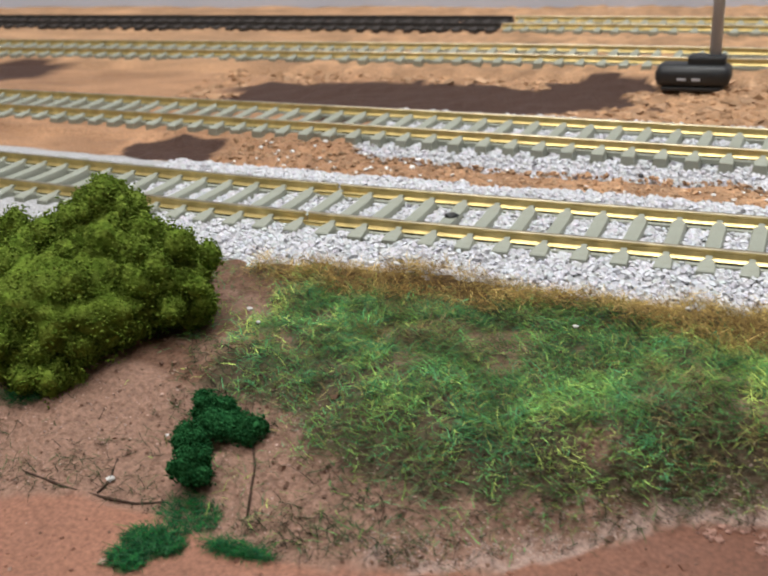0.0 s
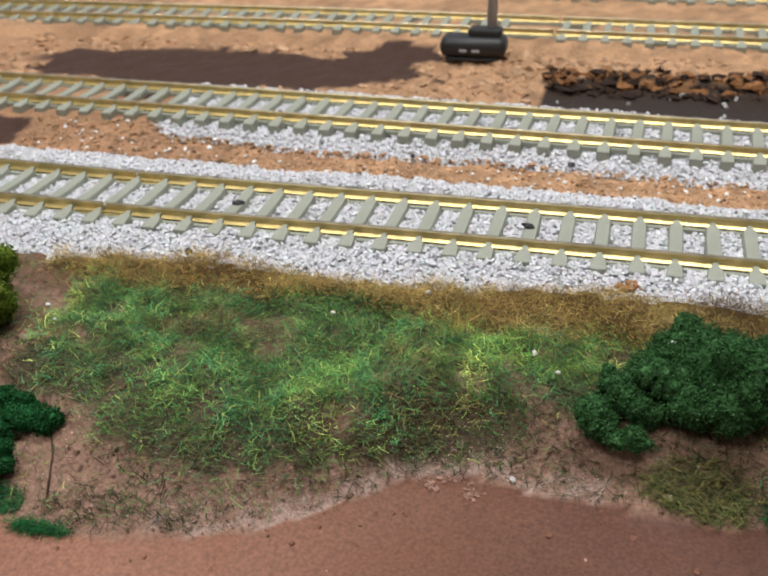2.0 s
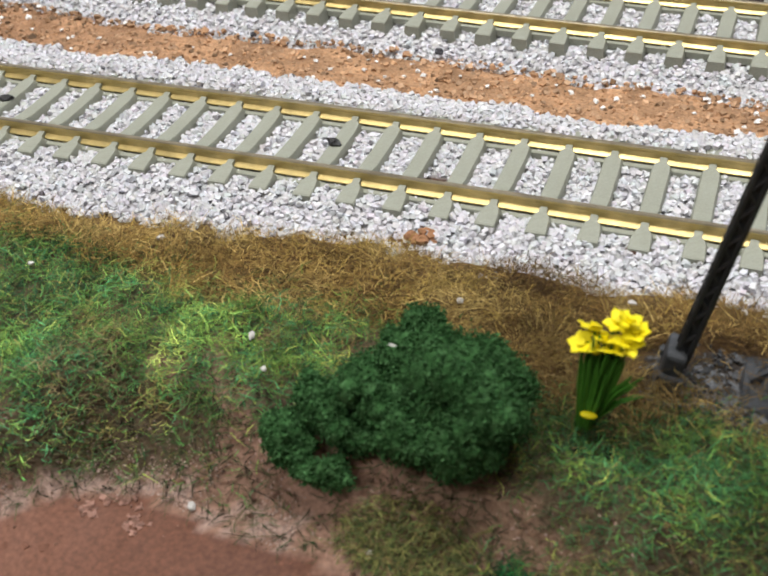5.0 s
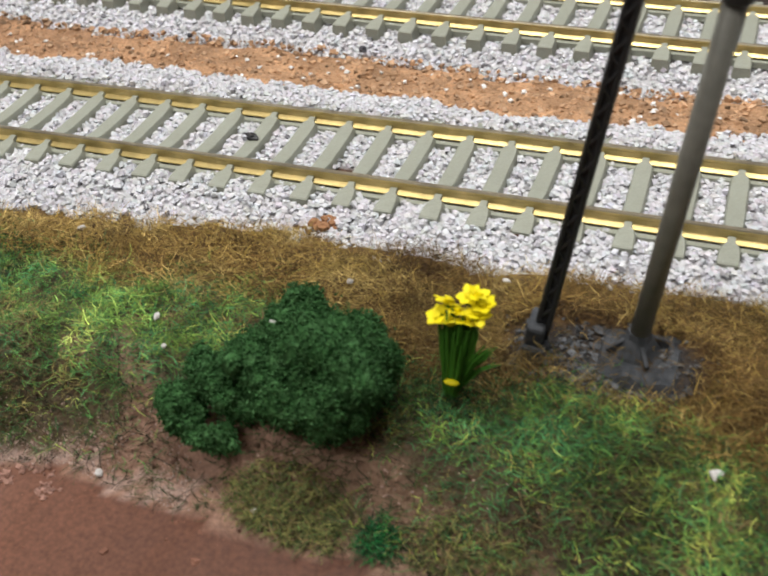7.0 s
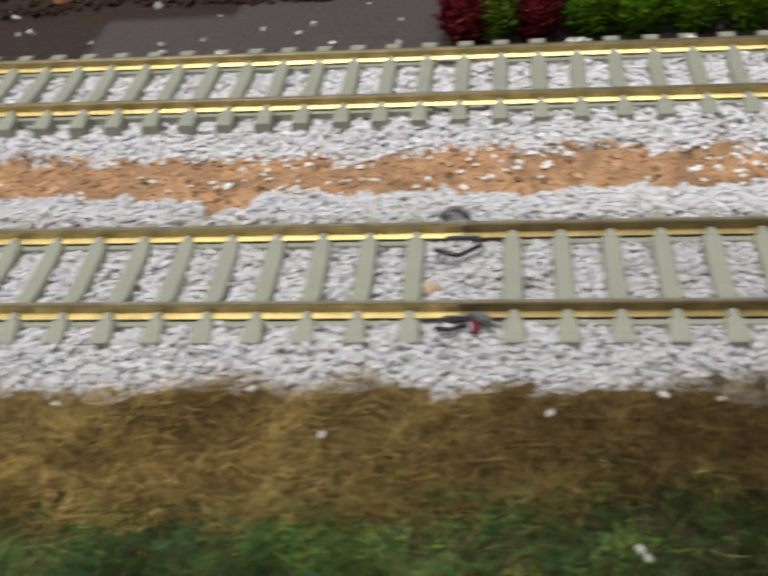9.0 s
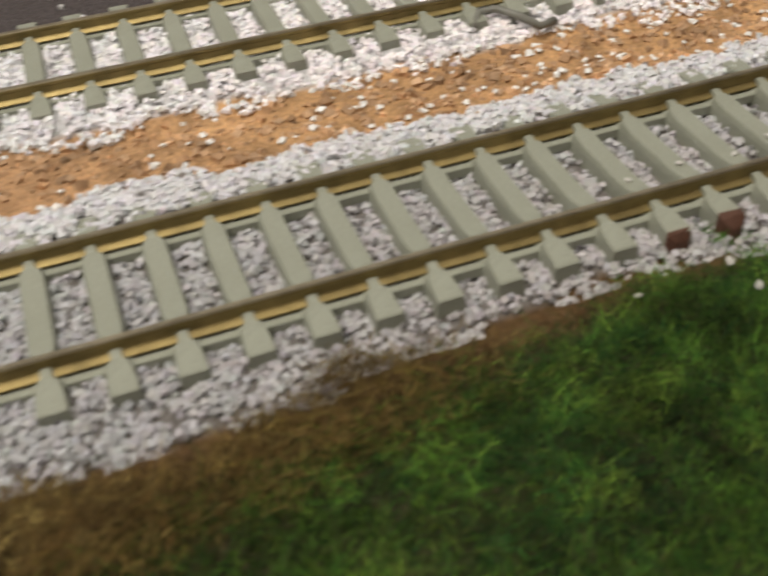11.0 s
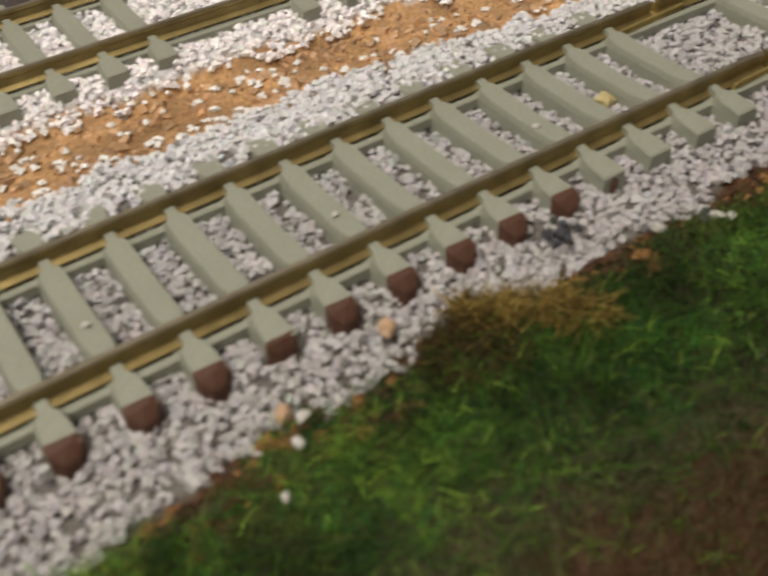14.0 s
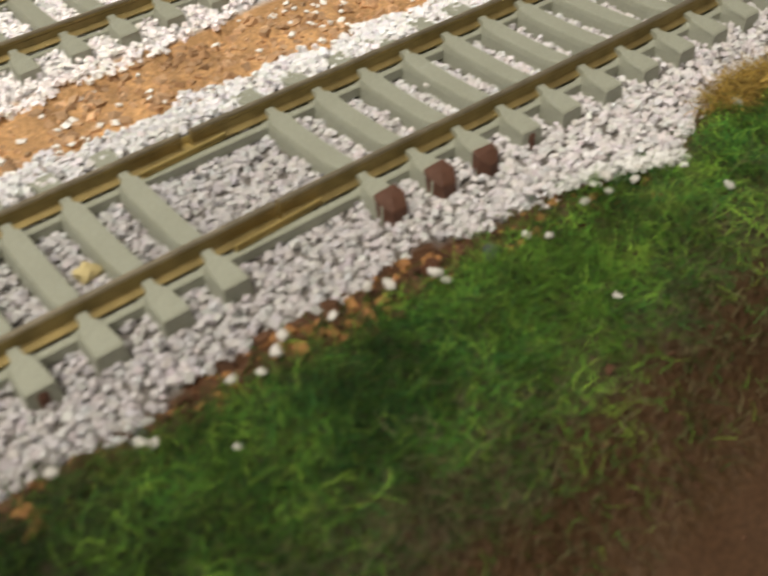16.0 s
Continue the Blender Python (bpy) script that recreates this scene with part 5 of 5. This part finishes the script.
for k, (x, y, w) in enumerate(((55.0, -3.35, 0.42), (55.45, -3.4, 0.4), (54.6, -3.4, 0.3), (54.3, -3.3, 0.24), (53.6, -3.35, 0.26), (52.3, -3.25, 0.3), (55.8, -3.35, 0.26))):
    pebble("clay_lump", x, y, -0.27, (w, w * 0.7, 0.2), M_RUSTCLAY, "dark rust-brown clay lump beside the ballast", "clay lump", 310 + k)


# ---- brown paint on sleeper ends ----
def daub_mesh(name, w, y0, y1, z0, seed, paint=M_RUST):
    """A six-sided shield of thick paint that caps a sleeper's end: its top slopes outwards and its flanks fall to the ballast."""
    r = random.Random(seed)
    bm = bmesh.new()
    mid = y0 + (y1 - y0) * 0.45
    rim = [(-0.43 * w, y0, z0), (0.43 * w, y0, z0), (0.5 * w, mid, z0 - 0.045), (0.26 * w, y1, z0 - 0.12), (-0.26 * w, y1, z0 - 0.12), (-0.5 * w, mid, z0 - 0.045)]
    rim = [Vector(p) + Vector((r.uniform(-0.02, 0.02), r.uniform(-0.015, 0.015), r.uniform(-0.012, 0.012))) for p in rim]
    top = [bm.verts.new(p) for p in rim]
    low = [bm.verts.new((p.x * 1.08, p.y - 0.02 * (k in (3, 4)), -0.36)) for k, p in enumerate(rim)]
    crown = bm.verts.new((r.uniform(-0.03, 0.03), mid, z0 - 0.02))
    for k in range(6):
        q = (k + 1) % 6
        bm.faces.new((top[k], top[q], crown))
        bm.faces.new((low[k], low[q], top[q], top[k]))
    bmesh.ops.bevel(bm, geom=[e for e in bm.edges if not e.is_boundary and crown not in e.verts], offset=0.014, segments=1, affect="EDGES")
    return bm_mesh(name, bm, paint)


DAUBS = [daub_mesh("paint_daub", 0.32, -1.39, -1.57, -0.008, 1), daub_mesh("paint_daub", 0.35, -1.32, -1.58, 0.022, 2), daub_mesh("paint_daub", 0.32, -1.43, -1.54, -0.022, 3),
         daub_mesh("paint_daub", 0.13, -1.43, -1.50, -0.04, 4)]
M_OCHREPAINT = mat("ochre_paint_wash", rough=0.75, colour=(0.25, 0.165, 0.085), colour2=(0.15, 0.10, 0.055), vary=0.35, grain=14.0, bump=0.03, bump_size=14.0)
M_DUNPAINT = mat("dun_paint_wash", rough=0.75, colour=(0.27, 0.18, 0.135), colour2=(0.17, 0.105, 0.075), vary=0.35, grain=14.0, bump=0.03, bump_size=14.0)
WASH = [(daub_mesh("paint_daub", 0.32, -1.40, -1.55, -0.012, 5, M_OCHREPAINT), "thin ochre-brown paint daub"), (daub_mesh("paint_daub", 0.31, -1.40, -1.55, -0.016, 6, M_DUNPAINT), "thin pale brown paint daub")]
WASHED = {-13: 0, -12: 0, -11: 1, -10: 1, -15: 1}
KIND = {-17: 2, -16: 0, -15: 2, -14: 2, -13: 2, -12: 2, -11: 2, -10: 2, -9: 2, -8: 1, -7: 1, -6: 1, -5: 1, -4: 0, -3: 0, -2: 0, -1: 2, 0: 0, 1: 0, 2: 0, 3: 0, 4: 0, 5: 3,
        10: 1, 11: 1, 12: 0, 13: 3}
for ob, x in zip(tie_obs, front_ties + PART2 + after):
    if x < 36:
        continue
    j = round((x - 37.0) / 0.665 - 18) if x < 55 else round((x - 37.568) / 0.665 - 18)
    if j in KIND:
        data, label = WASH[WASHED[j]] if j in WASHED else (DAUBS[KIND[j]], "rust-brown paint daub")
        d = new("paint_daub", data)
        d.parent = ob
        d.location = (0, 0, 0)
        d["label"] = label
tie9 = [o for o, x in zip(tie_obs, front_ties) if abs(x - 9 * 0.702) < 0.1][0]
d = new("paint_daub", DAUBS[2])
d.parent = tie9
d.location = Vector((0, 0.02, -0.02)) * S
d["label"] = "rust-brown paint daub"


# ---- rail joints and wires ----
def joint(x, side, material, label, w=1.1):
    y = float(front_y(x)) + side * 0.875 + 0.12
    root = anchor("rail_joiner", x, y, 0.0)
    tagged(root, label, "rail joiner")
    bm = bmesh.new()
    add_box(bm, (w, 0.26, 0.03), (0, 0, -0.097), bevel=0.008)
    part("sole", bm, material, root)
    for q in (-1, 1):
        bm = bmesh.new()
        add_box(bm, (w, 0.03, 0.07), (0, q * 0.115, -0.05), Matrix.Rotation(-q * 0.5, 4, "X"), bevel=0.008)
        part("lip", bm, material, root)


for x in (-7.68, 55.06):
    for side in (-1, 1):
        joint(x, side, M_RAIL, "folded brass rail joiner under the rail ends")
for side in (-1, 1):
    joint(20.35, side, M_SOLDER, "soldered dark rail joiner under the rail ends", 0.5)


def wire(name, points, radius, material, label, category="wire"):
    bm = bmesh.new()
    add_tube(bm, points, [radius] * len(points), 7)
    return tagged(new(name, bm_mesh(name, bm, material, True)), label, category)


wire("feeder_wire", [(19.95, 0.25, -0.02), (20.1, 0.1, 0.03), (20.3, 0.08, 0.0), (20.5, 0.2, 0.02), (20.62, 0.32, 0.0)], 0.035, M_BLACK, "short black feeder wire soldered to the rail")
wire("feeder_wire", [(20.0, 0.92, 0.05), (20.15, 1.02, 0.14), (20.3, 1.05, 0.12), (20.42, 0.95, 0.04)], 0.05, M_SOLDER, "dark soldered wire end behind the rail")
pebble("solder_blob", 20.62, -0.98 - 0.32, 0.05, (0.4, 0.16, 0.2), M_SOLDER, "dark solder blob on the outside of the rail", "solder", 330)
wire("feeder_wire", [(20.0, -1.40, -0.04), (20.2, -1.44, -0.03), (20.45, -1.38, 0.0)], 0.03, M_BLACK, "thin black feeder wire below the rail")
wire("feeder_wire", [(20.52, -1.34, 0.02), (20.55, -1.44, -0.03), (20.54, -1.52, -0.1)], 0.045, M_RED, "short red feeder wire below the rail")
pebble("clay_lump", 19.93, -0.45, -0.16, (0.26, 0.2, 0.14), M_PEACH, "brown clay crumb between the rails", "clay lump", 331)
wire("grey_wire", [(37.75, 3.5, -0.12), (37.95, 3.72, -0.02), (38.2, 3.68, 0.0), (38.45, 3.4, -0.05), (38.65, 3.1, -0.12), (38.95, 3.2, -0.14)], 0.062, M_GREY,
     "grey curled wire lying on the rear ballast")


# cracks in the bare clay, added as thin dark strands on its surface
for pts in (((-8.32, -8.31), (-7.6, -8.36), (-7.03, -8.31), (-6.5, -8.26), (-6.09, -8.17)), ((-7.12, -8.28), (-7.1, -8.0), (-7.2, -7.68)), ((-4.85, -8.1), (-5.0, -7.7), (-5.1, -7.4), (-5.3, -7.08)),
            ((-2.2, -6.6), (-2.5, -6.3), (-3.0, -6.2))):
    wire("crack_strand", [(x, y, float(ground_height(x, y)) + 0.005) for x, y in pts], 0.018, M_CRACK, "crack in the bare clay, drawn as a thin dark strand", "fibre")


# ---- far object ----
def lamp_base():
    root = anchor("lamp_stand", -1.9, 12.75, -0.3)
    tagged(root, "black plastic lamp stand with a pale metal pole", "lamp stand")
    bm = bmesh.new()
    add_box(bm, (2.1, 1.0, 0.62), (0, 0, 0.42), bevel=0.22)
    part("body", bm, M_BLACK, root, smooth=True)
    bm = bmesh.new()
    add_box(bm, (1.05, 0.6, 0.3), (0.35, 0.1, 0.82), bevel=0.08)
    part("cap", bm, M_BLACK, root)
    bm = bmesh.new()
    add_box(bm, (1.7, 0.9, 0.12), (0, 0, 0.06), bevel=0.03)
    part("sole", bm, M_BLACK, root)
    for q in (-0.28, 0.12):
        bm = bmesh.new()
        add_box(bm, (0.24, 0.03, 0.07), (q, -0.505, 0.36))
        part("marking", bm, M_PALE, root, "pale unreadable marking")
    bm = bmesh.new()
    add_tube(bm, [(0.55, 0.1, 0.9), (0.57, 0.1, 8.0), (0.6, 0.1, 16.0)], [0.16, 0.16, 0.16], 14)
    part("pole", bm, M_PALE, root, "pale metal pole", smooth=True)


lamp_base()
